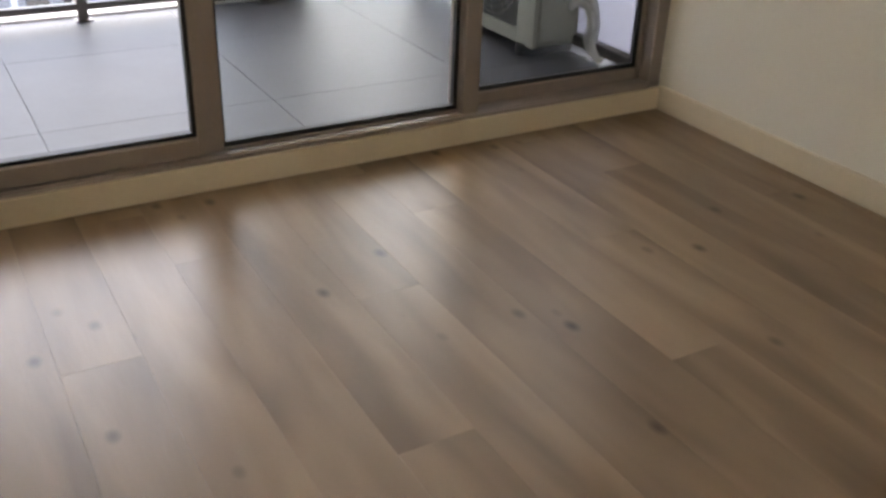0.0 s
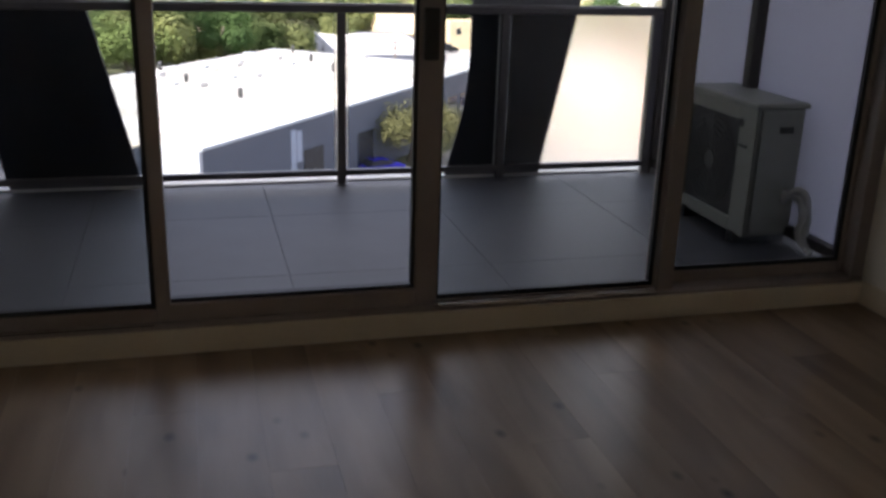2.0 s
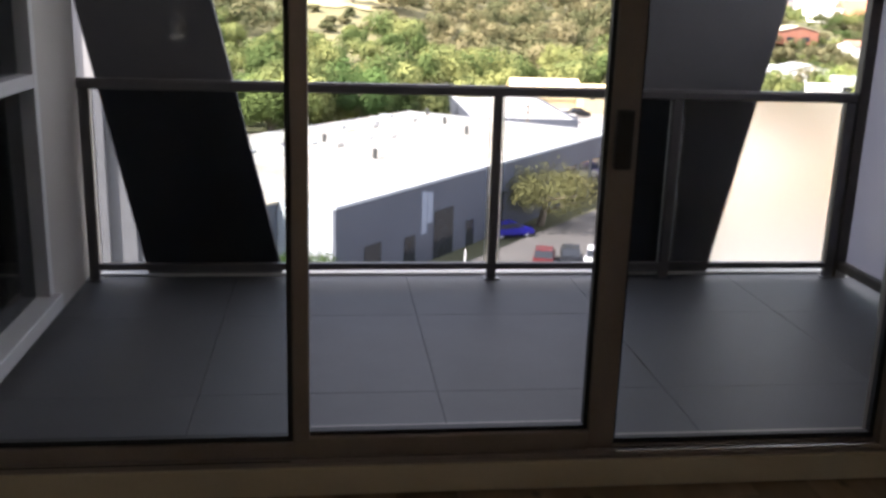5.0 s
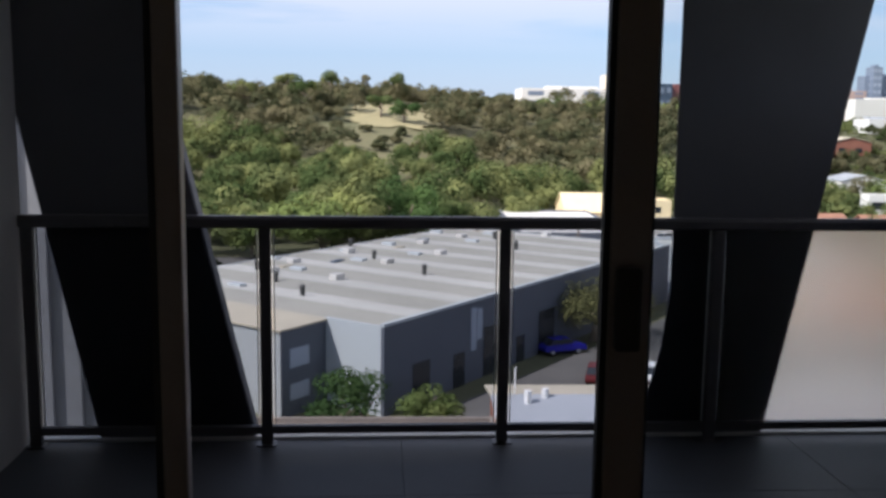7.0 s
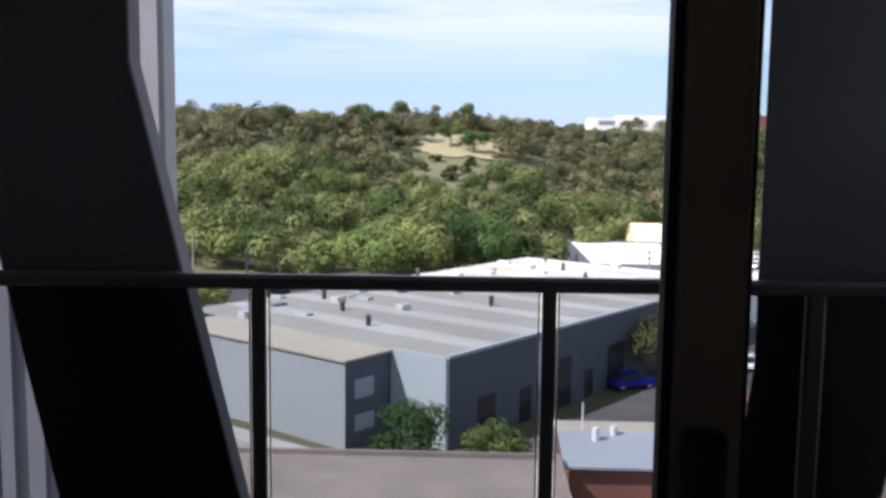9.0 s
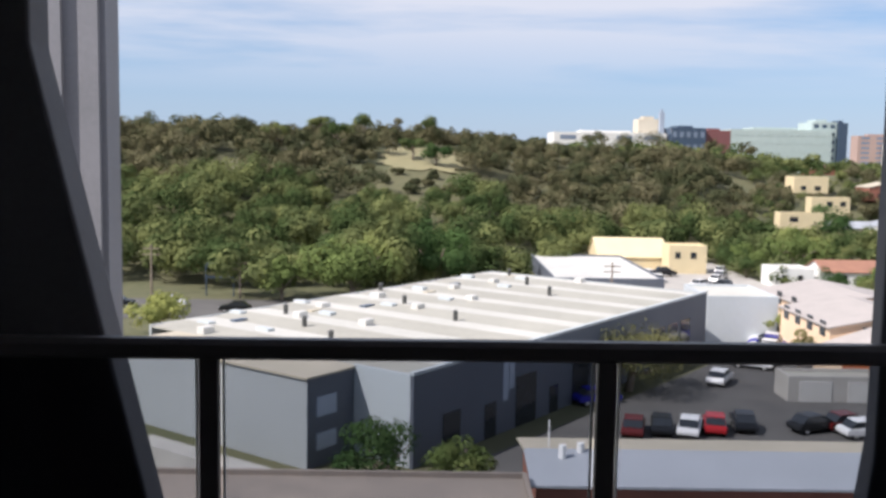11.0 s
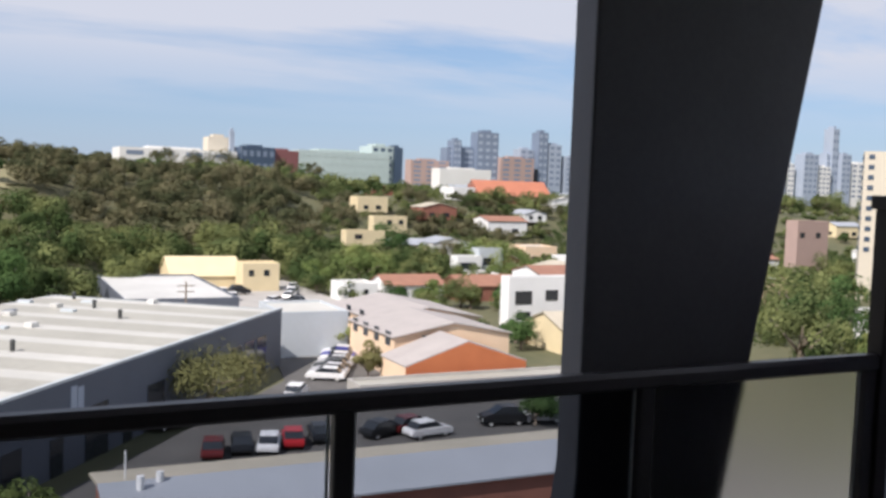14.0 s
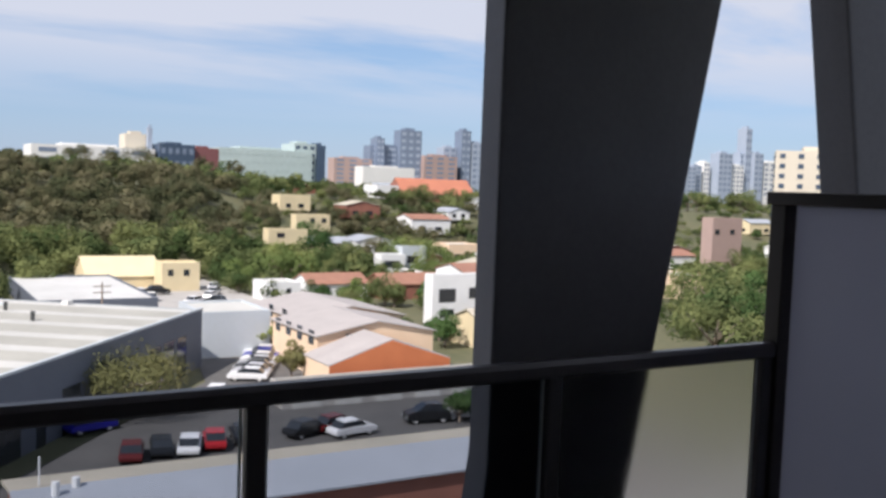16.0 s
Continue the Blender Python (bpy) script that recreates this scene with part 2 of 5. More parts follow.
def wood_floor():
    m = bpy.data.materials.new("smoked_oak_boards")
    n, l, p = nodes_of(m)
    co, info, mp = n.new("ShaderNodeTexCoord"), n.new("ShaderNodeObjectInfo"), n.new("ShaderNodeMapping")
    mp.inputs["Scale"].default_value = (4.2, 0.8, 4.2)
    add = n.new("ShaderNodeVectorMath")
    add.operation = "ADD"
    comb = n.new("ShaderNodeCombineXYZ")
    mul = n.new("ShaderNodeMath")
    mul.operation, mul.inputs[1].default_value = "MULTIPLY", 37.0
    l.new(info.outputs["Random"], mul.inputs[0])
    for i in range(3):
        l.new(mul.outputs[0], comb.inputs[i])
    l.new(co.outputs["Object"], add.inputs[0])
    l.new(comb.outputs[0], add.inputs[1])
    l.new(add.outputs[0], mp.inputs[0])
    grain = n.new("ShaderNodeTexNoise")
    grain.inputs["Scale"].default_value, grain.inputs["Detail"].default_value, grain.inputs["Distortion"].default_value = 1.5, 2, 0.4
    l.new(mp.outputs[0], grain.inputs[0])
    fine = n.new("ShaderNodeTexNoise")
    fine.inputs["Scale"].default_value, fine.inputs["Detail"].default_value = 16, 4
    l.new(mp.outputs[0], fine.inputs[0])
    ramp = n.new("ShaderNodeValToRGB")
    e = ramp.color_ramp.elements
    e[0].position, e[0].color = 0.30, (0.172, 0.118, 0.075, 1)
    e[1].position, e[1].color = 0.70, (0.320, 0.230, 0.150, 1)
    l.new(grain.outputs["Fac"], ramp.inputs[0])
    # knots
    km = n.new("ShaderNodeMapping")
    km.inputs["Scale"].default_value = (6.5, 4.2, 1)
    l.new(add.outputs[0], km.inputs[0])
    vor = n.new("ShaderNodeTexVoronoi")
    vor.inputs["Scale"].default_value = 1.0
    l.new(km.outputs[0], vor.inputs[0])
    kr = n.new("ShaderNodeMapRange")
    kr.inputs["From Min"].default_value, kr.inputs["From Max"].default_value = 0.02, 0.15
    kr.inputs["To Min"].default_value, kr.inputs["To Max"].default_value = 0.30, 1.0
    l.new(vor.outputs["Distance"], kr.inputs[0])
    dark = n.new("ShaderNodeMix")
    dark.data_type, dark.blend_type = "RGBA", "MULTIPLY"
    dark.inputs["Factor"].default_value = 1.0
    l.new(ramp.outputs[0], dark.inputs["A"])
    l.new(kr.outputs[0], dark.inputs["B"])
    hsv = n.new("ShaderNodeHueSaturation")
    mr = n.new("ShaderNodeMapRange")
    mr.inputs["To Min"].default_value, mr.inputs["To Max"].default_value = 0.92, 1.07
    l.new(info.outputs["Random"], mr.inputs[0])
    l.new(mr.outputs[0], hsv.inputs["Value"])
    l.new(dark.outputs["Result"], hsv.inputs["Color"])
    l.new(hsv.outputs[0], p.inputs["Base Color"])
    rr = n.new("ShaderNodeMapRange")
    rr.inputs["To Min"].default_value, rr.inputs["To Max"].default_value = 0.27, 0.42
    l.new(fine.outputs["Fac"], rr.inputs[0])
    l.new(rr.outputs[0], p.inputs["Roughness"])
    bu = n.new("ShaderNodeBump")
    p.inputs["Specular IOR Level"].default_value = 0.3
    bu.inputs["Strength"].default_value, bu.inputs["Distance"].default_value = 0.12, 0.004
    l.new(fine.outputs["Fac"], bu.inputs["Height"])
    l.new(bu.outputs[0], p.inputs["Normal"])
    return m


M["oak"] = wood_floor()

# ---- builders ----


def box(bm, x0, x1, y0, y1, z0, z1, bevel=0.0):
    made = bmesh.ops.create_cube(bm, size=1)["verts"]
    for v in made:
        v.co = Vector((x0 + (v.co.x + 0.5) * (x1 - x0), y0 + (v.co.y + 0.5) * (y1 - y0), z0 + (v.co.z + 0.5) * (z1 - z0)))
    if bevel:
        edges = {e for v in made for e in v.link_edges}
        bmesh.ops.bevel(bm, geom=list(edges), offset=bevel, segments=2, affect="EDGES", profile=0.5)
    return bm


def boxed(x0, x1, y0, y1, z0, z1, bevel=0.0):
    return box(bmesh.new(), x0, x1, y0, y1, z0, z1, bevel)


def rod(bm, a, b, r, r2=None, seg=12):
    a, b = Vector(a), Vector(b)
    d = b - a
    m = Matrix.Translation((a + b) / 2) @ d.to_track_quat("Z", "Y").to_matrix().to_4x4()
    bmesh.ops.create_cone(bm, cap_ends=True, segments=seg, radius1=r, radius2=r if r2 is None else r2, depth=d.length, matrix=m)
    return bm


def prism(bm, outline, axis, lo, hi):
    """Extrudes a closed outline of (a, b) pairs along 'x', 'y' or 'z' from lo to hi."""
    def at(p, c):
        return {"x": (c, p[0], p[1]), "y": (p[0], c, p[1]), "z": (p[0], p[1], c)}[axis]
    lows, highs = [bm.verts.new(at(p, lo)) for p in outline], [bm.verts.new(at(p, hi)) for p in outline]
    bm.faces.new(lows)
    bm.faces.new(highs[::-1])
    k = len(outline)
    for i in range(k):
        bm.faces.new((lows[i], lows[(i + 1) % k], highs[(i + 1) % k], highs[i]))
    bmesh.ops.recalc_face_normals(bm, faces=bm.faces)
    return bm


def mesh_of(name, bm, material, smooth=False):
    me = bpy.data.meshes.new(name)
    bm.to_mesh(me)
    bm.free()
    me.materials.append(material)
    if smooth:
        me.polygons.foreach_set("use_smooth", [True] * len(me.polygons))
    return me


def part(name, bm, material, parent, label="", smooth=False):
    ob = new(name, mesh_of(name, bm, material, smooth))
    ob.parent = parent
    if label:
        ob["label"] = label
    return ob


def thing(name, label, category, group="", place=(0, 0, 0), kind=""):
    ob = new(name)
    ob.location = place
    ob.empty_display_size = 0.1
    return tagged(ob, label, category, group, kind)


def solid(name, bm, material, label, category, kind="", group="", smooth=False):
    return tagged(new(name, mesh_of(name, bm, material, smooth)), label, category, group, kind)


def unshadowed(ob):
    ob.visible_shadow = False
    return ob


# ---- the room ----
XL, XR, YB, ZC, FZ = -1.08, 2.78, -5.6, 2.6, 0.074
solid("floor", boxed(XL - 0.1, XR + 0.1, YB - 0.1, 0.0, -0.2, FZ - 0.018), M["grout"], "subfloor under oak boards", "floor", "structure")
# the opening behind the walker is added, to let sun bounce into the room
bm = boxed(XL - 0.15, XL, YB, -5.3, -0.2, ZC)
box(bm, XL - 0.15, XL, -4.4, 0.0, -0.2, ZC)
box(bm, XL - 0.15, XL, -5.3, -4.4, -0.2, 1.2)
box(bm, XL - 0.15, XL, -5.3, -4.4, 1.95, ZC)
solid("wall_west", bm, M["wall"], "cream painted plaster wall with an unseen opening added for light", "wall", "structure")
solid("wall_east", boxed(XR, XR + 0.15, YB, 0.0, -0.2, ZC), M["wall"], "cream painted plaster wall", "wall", "structure")
solid("wall_south", boxed(XL - 0.15, XR + 0.15, YB - 0.15, YB, -0.2, ZC), M["wall"], "cream painted plaster wall behind the walker", "wall", "structure")
solid("wall_north", boxed(XL - 0.15, XR + 0.15, 0.0, 0.15, 2.33, ZC), M["wall"], "plaster bulkhead over the glass doors", "wall", "structure")
for name, x0 in (("wall_jamb_west", XL - 0.15), ("wall_jamb_east", XR)):
    solid(name, boxed(x0, x0 + 0.15, 0.0, 0.13, 0.187, 2.33), M["wall"], "painted plaster wall end beside the door frame", "wall", "structure")
solid("ceiling", boxed(XL - 0.15, XR + 0.15, YB - 0.15, 0.15, ZC, ZC + 0.2), M["ceiling"], "white plaster ceiling", "ceiling", "structure")
solid("baseboard_west", boxed(XL, XL + 0.018, YB, -0.022, FZ, FZ + 0.10, 0.004), M["skirting"], "cream painted skirting board", "skirting", "structure")
solid("baseboard_east", boxed(XR - 0.018, XR, YB, -0.022, FZ, FZ + 0.10, 0.004), M["skirting"], "cream painted skirting board", "skirting", "structure")
solid("baseboard_north", boxed(XL, XR, -0.022, 0.0, FZ, 0.167, 0.004), M["skirting"], "cream painted board under the door track", "skirting", "structure")

# ---- the glass doors ----
DOOR = thing("sliding_glass_door", "bronze aluminium sliding glass door, middle leaf open", "sliding door", kind="structure")
ZH = 2.33
part("sill", boxed(XL - 0.15, XR + 0.15, 0.0, 0.13, -0.22, 0.185, 0.004), M["alu"], DOOR)
part("track", boxed(-1.0, 2.72, -0.012, 0.0, 0.165, 0.18, 0.002), M["alu"], DOOR)
part("track_slot", boxed(-0.93, -0.07, -0.004, 0.0, 0.172, 0.182), M["gasket"], DOOR, "black slot of the door track")
part("head", boxed(XL, XR, 0.0, 0.13, ZH - 0.06, ZH, 0.004), M["alu"], DOOR)
part("jamb", boxed(XL, XL + 0.07, 0.0, 0.13, 0.185, ZH - 0.06, 0.004), M["alu"], DOOR)
part("jamb", boxed(XR - 0.06, XR, 0.0, 0.13, 0.185, ZH - 0.06, 0.004), M["alu"], DOOR)
part("mullion", boxed(1.832, 1.90, 0.0, 0.11, 0.185, ZH - 0.06, 0.004), M["alu"], DOOR)


def leaf(x0, x1, y, bottom, left=0.055, right=0.055, glass="clear", name="door_leaf"):
    """A framed leaf of the door with its gaskets and pane."""
    holder = part(name, boxed(x0, x0 + left, y, y + 0.045, 0.187, ZH - 0.062, 0.004), M["alu"], DOOR)
    part("stile", boxed(x1 - right, x1, y, y + 0.045, 0.187, ZH - 0.062, 0.004), M["alu"], holder)
    part("bottom_rail", boxed(x0 + left, x1 - right, y + 0.002, y + 0.043, 0.187, bottom, 0.003), M["alu"], holder)
    part("top_rail", boxed(x0 + left, x1 - right, y + 0.002, y + 0.043, ZH - 0.12, ZH - 0.062, 0.003), M["alu"], holder)
    g = bmesh.new()
    box(g, x0 + left, x1 - right, y + 0.012, y + 0.034, bottom, bottom + 0.018)
    box(g, x0 + left, x0 + left + 0.008, y + 0.012, y + 0.034, bottom + 0.012, ZH - 0.12)
    box(g, x1 - right - 0.016, x1 - right, y + 0.012, y + 0.034, bottom + 0.012, ZH - 0.12)
    part("gasket", g, M["gasket"], holder, "black rubber glazing gasket")
    unshadowed(part("pane", boxed(x0 + left + 0.008, x1 - right - 0.01, y + 0.02, y + 0.026, bottom + 0.012, ZH - 0.12), M[glass], holder, "clear glass pane" if glass == "clear" else "grey tinted glass pane"))
    return holder


leaf(-1.01, -0.012, 0.012, 0.235, 0.045, 0.05)
leaf(0.855, 1.832, 0.02, 0.197, 0.085, 0.006)
# pale strip added as the highlight along the sill edge
part("sill_lip", boxed(0.94, 1.826, -0.010, -0.001, 0.182, 0.193, 0.002), M["bright_alu"], DOOR, "bright strip put in for the highlight on the sill")
leaf(1.90, XR - 0.06, 0.06, 0.235, 0.006, 0.02, "solar")
part("threshold", boxed(-0.02, 0.855, 0.012, 0.10, 0.186, 0.25, 0.005), M["alu"], DOOR)
bm = boxed(-0.02, 0.842, 0.03, 0.06, 0.25, 0.264)
box(bm, 0.842, 0.855, 0.03, 0.06, 0.25, ZH - 0.062)
part("weather_seal", bm, M["gasket"], DOOR, "black rubber weather seal")
hb = boxed(0.865, 0.918, -0.012, 0.02, 1.085, 1.26, 0.008)
part("handle", hb, M["handle"], DOOR, "black pull handle with lock")

# ---- the balcony ----
YR, ZF = 2.45, 0.02
BX0, BX1 = -1.25, 3.05
solid("balcony_slab", boxed(BX0 - 0.3, BX1 + 1.3, 0.13, YR + 0.06, -0.25, ZF - 0.02), M["grout"], "concrete balcony slab", "balcony slab", "structure")
# the sunlit look of this edge comes from its pale colour
solid("balcony_kerb", boxed(BX0 - 0.3, BX1 + 0.3, YR + 0.06, YR + 0.16, -0.25, ZF + 0.015, 0.006), M["slab"], "concrete slab edge outside the balustrade, coloured pale as if sunlit", "slab edge", "structure")
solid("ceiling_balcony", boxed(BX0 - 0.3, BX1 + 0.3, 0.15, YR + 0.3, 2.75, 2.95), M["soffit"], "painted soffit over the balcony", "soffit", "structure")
paving = thing("balcony_floor", "large grey balcony pavers with narrow joints", "floor", kind="structure")
xs, ys = [BX0, -0.46, 0.48, 1.42, 2.36, BX1], [0.13, 0.875, 1.82, YR + 0.055]
for i in range(len(xs) - 1):
    for j in range(len(ys) - 1):
        part("paver", boxed(xs[i] + 0.0012, xs[i + 1] - 0.0012, ys[j] + 0.0012, ys[j + 1] - 0.0012, ZF - 0.02, ZF, 0.0008), M["paver"], paving)

# balustrade
RAIL = thing("balustrade", "grey metal balustrade with glass infill panels", "balustrade", kind="structure")
POSTS = [-1.205, -0.148, 0.957, 1.965, 2.975]
bm = bmesh.new()
prism(bm, [(YR - 0.030, 1.052), (YR - 0.022, 1.044), (YR + 0.022, 1.044), (YR + 0.030, 1.052), (YR + 0.030, 1.085), (YR + 0.018, 1.100), (YR - 0.018, 1.100), (YR - 0.030, 1.085)], "x", -1.235, 3.0)
part("handrail", bm, M["rail"], RAIL)
part("bottom_rail", boxed(-1.2, 2.98, YR - 0.018, YR + 0.018, 0.075, 0.112, 0.004), M["rail"], RAIL)
for x in POSTS:
    part("post", boxed(x - 0.027, x + 0.027, YR - 0.02, YR + 0.02, ZF + 0.006, 1.044, 0.004), M["rail"], RAIL)
    part("base_plate", boxed(x - 0.045, x + 0.045, YR - 0.04, YR + 0.04, ZF, ZF + 0.006), M["rail"], RAIL)
for i in range(4):
    x0, x1 = POSTS[i] + 0.034, POSTS[i + 1] - 0.034
    kind = M["frosted"] if i == 3 else M["tinted"]
    pane = unshadowed(part("pane", boxed(x0 + 0.006, x1 - 0.006, YR + 0.004, YR + 0.012, 0.115, 1.042), kind, RAIL, "frosted glass panel" if i == 3 else "grey tinted glass panel"))
    # near-white strips: the light caught in the panel edges is put into their colour
    part("glass_edge", boxed(x0, x0 + 0.006, YR + 0.002, YR + 0.014, 0.115, 1.042), M["edge"], RAIL)
    part("glass_edge", boxed(x1 - 0.006, x1, YR + 0.002, YR + 0.014, 0.115, 1.042), M["edge"], RAIL)

# raking columns just outside the balustrade
def shaft(front, back, y0, y1):
    """A column between two outlines of (x, z) pairs, the front one at y0 and the back one at y1."""
    bm = bmesh.new()
    a, b = [bm.verts.new((x, y0, z)) for x, z in front], [bm.verts.new((x, y1, z)) for x, z in back]
    bm.faces.new(a)
    bm.faces.new(b[::-1])
    for i in range(len(a)):
        k = (i + 1) % len(a)
        bm.faces.new((a[i], a[k], b[k], b[i]))
    bmesh.ops.recalc_face_normals(bm, faces=bm.faces)
    bmesh.ops.bevel(bm, geom=list(bm.edges), offset=0.012, segments=2, affect="EDGES", profile=0.5)
    return bm


bm = shaft([(1.47, -0.5), (1.65, 0.14), (1.73, 0.45), (1.765, 0.75), (1.765, 3.4), (2.935, 3.4), (2.155, -0.5)], [(1.56, -0.5), (1.74, 0.14), (1.82, 0.45), (1.86, 0.75), (1.86, 3.4), (2.935, 3.4), (2.155, -0.5)], 2.52, 2.77)
solid("raking_column", bm, M["concrete"], "grey raking concrete column outside the balustrade", "column", "structure")
bm = shaft([(-0.08, -0.5), (-0.83, -0.5), (-1.335, 1.9), (-1.335, 3.4), (-0.645, 3.4), (-0.645, 1.9)], [(-0.10, -0.5), (-0.83, -0.5), (-1.335, 1.9), (-1.335, 3.4), (-0.665, 3.4), (-0.665, 1.9)], 2.52, 2.72)
solid("raking_column", bm, M["concrete"], "grey kinked concrete column outside the balustrade", "column", "structure")
bm = shaft([(3.95, -0.5), (3.57, 1.74), (3.43, 2.5), (3.30, 3.4), (4.1, 3.4), (4.75, -0.5)], [(3.97, -0.5), (3.59, 1.74), (3.45, 2.5), (3.32, 3.4), (4.1, 3.4), (4.75, -0.5)], 2.52, 2.72)
solid("raking_column", bm, M["concrete"], "grey kinked concrete column beyond the screen", "column", "structure")
# ribbed blade wall further along the front
BLADE = thing("wall_blade", "ribbed grey blade wall of the apartment block", "wall", kind="structure")
part("panel", boxed(-3.9, -1.80, 6.8, 7.1, -22, 9), M["fin"], BLADE)
for i in range(8):
    part("rib", boxed(-3.8 + i * 0.26, -3.66 + i * 0.26, 6.75, 6.8, -22, 9), M["fin"], BLADE)

# window wall at the west end of the balcony
solid("wall_end", boxed(BX0 - 0.18, BX0, 1.75, YR + 0.06, -0.25, 2.75), M["render"], "pale rendered wall end", "wall", "structure")
solid("wall_sill", boxed(BX0 - 0.18, BX0, 0.13, 1.75, -0.25, 0.10), M["render"], "rendered upstand under the side window", "wall", "structure")
WIN = thing("window_1", "silver aluminium side window with dark glass", "window", kind="structure")
part("window_sill", boxed(BX0 - 0.10, BX0 + 0.07, 0.14, 1.74, 0.10, 0.17, 0.006), M["alu_light"], WIN)
for y in (0.16, 0.93, 1.68):
    part("window_frame", boxed(BX0 - 0.09, BX0 + 0.03, y, y + 0.06, 0.17, 2.6, 0.004), M["alu_light"], WIN)
for y0, y1 in ((0.22, 0.93), (0.99, 1.68)):
    part("transom", boxed(BX0 - 0.09, BX0 + 0.03, y0, y1, 1.12, 1.18, 0.003), M["alu_light"], WIN)
    for z0, z1 in ((0.17, 1.12), (1.18, 2.6)):
        unshadowed(part("pane", boxed(BX0 - 0.04, BX0 - 0.034, y0, y1, z0, z1), M["window_glass"], WIN))
# closed box added behind the side window; its dark colour gives the unlit inside
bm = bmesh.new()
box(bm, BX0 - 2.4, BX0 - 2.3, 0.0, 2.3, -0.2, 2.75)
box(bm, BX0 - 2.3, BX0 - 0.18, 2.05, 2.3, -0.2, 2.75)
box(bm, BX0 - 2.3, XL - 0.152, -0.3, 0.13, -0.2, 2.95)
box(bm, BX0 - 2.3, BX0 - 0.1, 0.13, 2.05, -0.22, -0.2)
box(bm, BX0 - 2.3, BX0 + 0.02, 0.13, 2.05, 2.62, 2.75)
solid("wall_bedroom", bm, M["dark_room"], "added closed box behind the side window, coloured dark for shade", "wall", "structure")

# privacy screen at the east end
SCR = thing("privacy_screen", "dark brown framed privacy screen with obscure glass", "screen", kind="structure")
SX = 3.04
for y in (0.20, 1.42, YR):
    part("post", boxed(SX - 0.035, SX + 0.035, y - 0.035, y + 0.035, ZF, 1.62, 0.005), M["brown_frame"], SCR)
part("top_rail", boxed(SX - 0.045, SX + 0.045, 0.15, YR + 0.05, 1.62, 1.67, 0.006), M["brown_frame"], SCR)
for y0, y1 in ((0.235, 1.385), (1.455, YR - 0.035)):
    part("bottom_rail", boxed(SX - 0.025, SX + 0.025, y0, y1, 0.07, 0.12, 0.004), M["brown_frame"], SCR)
    part("panel", boxed(SX + 0.026, SX + 0.036, y0, y1, 0.12, 1.62), M["screen_glass"], SCR, "grey obscure glass panel")
solid("wall_nib", boxed(BX1 - 0.1, BX1 + 0.25, 0.13, 0.165, -0.25, 2.75), M["render"], "rendered wall at the end of the doors", "wall", "structure")

# air conditioner
AC = thing("air_conditioner", "cream outdoor air conditioner unit standing on the balcony", "air conditioner", place=(2.77, 0.90, ZF))


def annulus(bm, y, z, r0, r1, x0, x1, seg=36):
    """A flat ring round (y, z), from radius r0 to r1, between x0 and x1."""
    loops = []
    for k in range(seg):
        c, d = math.cos(2 * math.pi * k / seg), math.sin(2 * math.pi * k / seg)
        loops.append([bm.verts.new((x, y + r * c, z + r * d)) for x, r in ((x0, r0), (x0, r1), (x1, r1), (x1, r0))])
    for k in range(seg):
        a, b = loops[k], loops[(k + 1) % seg]
        for i in range(4):
            bm.faces.new((a[i], a[(i + 1) % 4], b[(i + 1) % 4], b[i]))
    bmesh.ops.recalc_face_normals(bm, faces=bm.faces)
    return bm


bm = boxed(0.02, 0.28, 0.0, 0.68, 0.05, 0.73, 0.03)
part("cabinet", bm, M["ac"], AC)
fascia = bmesh.new()
for a in ((0.0, 0.15, 0.05, 0.71), (0.64, 0.68, 0.05, 0.71), (0.15, 0.64, 0.05, 0.12), (0.15, 0.64, 0.63, 0.71)):
    box(fascia, 0.0, 0.022, *a, 0.006)
part("fascia", fascia, M["ac"], AC, "cream front frame round the fan")
part("lid", boxed(-0.012, 0.288, -0.012, 0.692, 0.705, 0.735, 0.01), M["ac"], AC)
part("fan_recess", boxed(0.012, 0.019, 0.15, 0.64, 0.12, 0.63), M["ac_dark"], AC, "dark recess behind the fan guard")
guard = bmesh.new()
for k in range(7):
    annulus(guard, 0.395, 0.375, 0.045 + 0.031 * k, 0.049 + 0.031 * k, 0.000, 0.005)
for k in range(12):
    c, d = math.cos(k * math.pi / 6), math.sin(k * math.pi / 6)
    rod(guard, (0.003, 0.395 + 0.045 * c, 0.375 + 0.045 * d), (0.003, 0.395 + 0.24 * c, 0.375 + 0.24 * d), 0.003, None, 6)
part("fan_guard", guard, M["ac_mid"], AC, "round wire fan guard")
part("fan_hub", rod(bmesh.new(), (-0.002, 0.395, 0.375), (0.012, 0.395, 0.375), 0.045, None, 20), M["ac_mid"], AC)
part("side_panel", boxed(0.03, 0.26, -0.006, 0.0, 0.10, 0.69, 0.002), M["ac"], AC)
part("grip", boxed(0.13, 0.21, -0.010, -0.004, 0.585, 0.62, 0.002), M["ac_dark"], AC, "dark recessed grip")
part("badge", boxed(-0.006, 0.0, 0.06, 0.13, 0.50, 0.515), M["ac_dark"], AC, "small dark badge")
part("badge", boxed(-0.006, 0.0, 0.11, 0.145, 0.60, 0.64), M["ac_dark"], AC, "small dark badge")
part("coil", boxed(0.276, 0.287, 0.05, 0.63, 0.08, 0.69, 0.003), M["ac_dark"], AC, "dark finned coil at the back")
for y in (0.06, 0.56):
    part("foot", boxed(-0.02, 0.285, y, y + 0.06, 0.0, 0.06, 0.004), M["gasket"], AC, "black rubber foot")


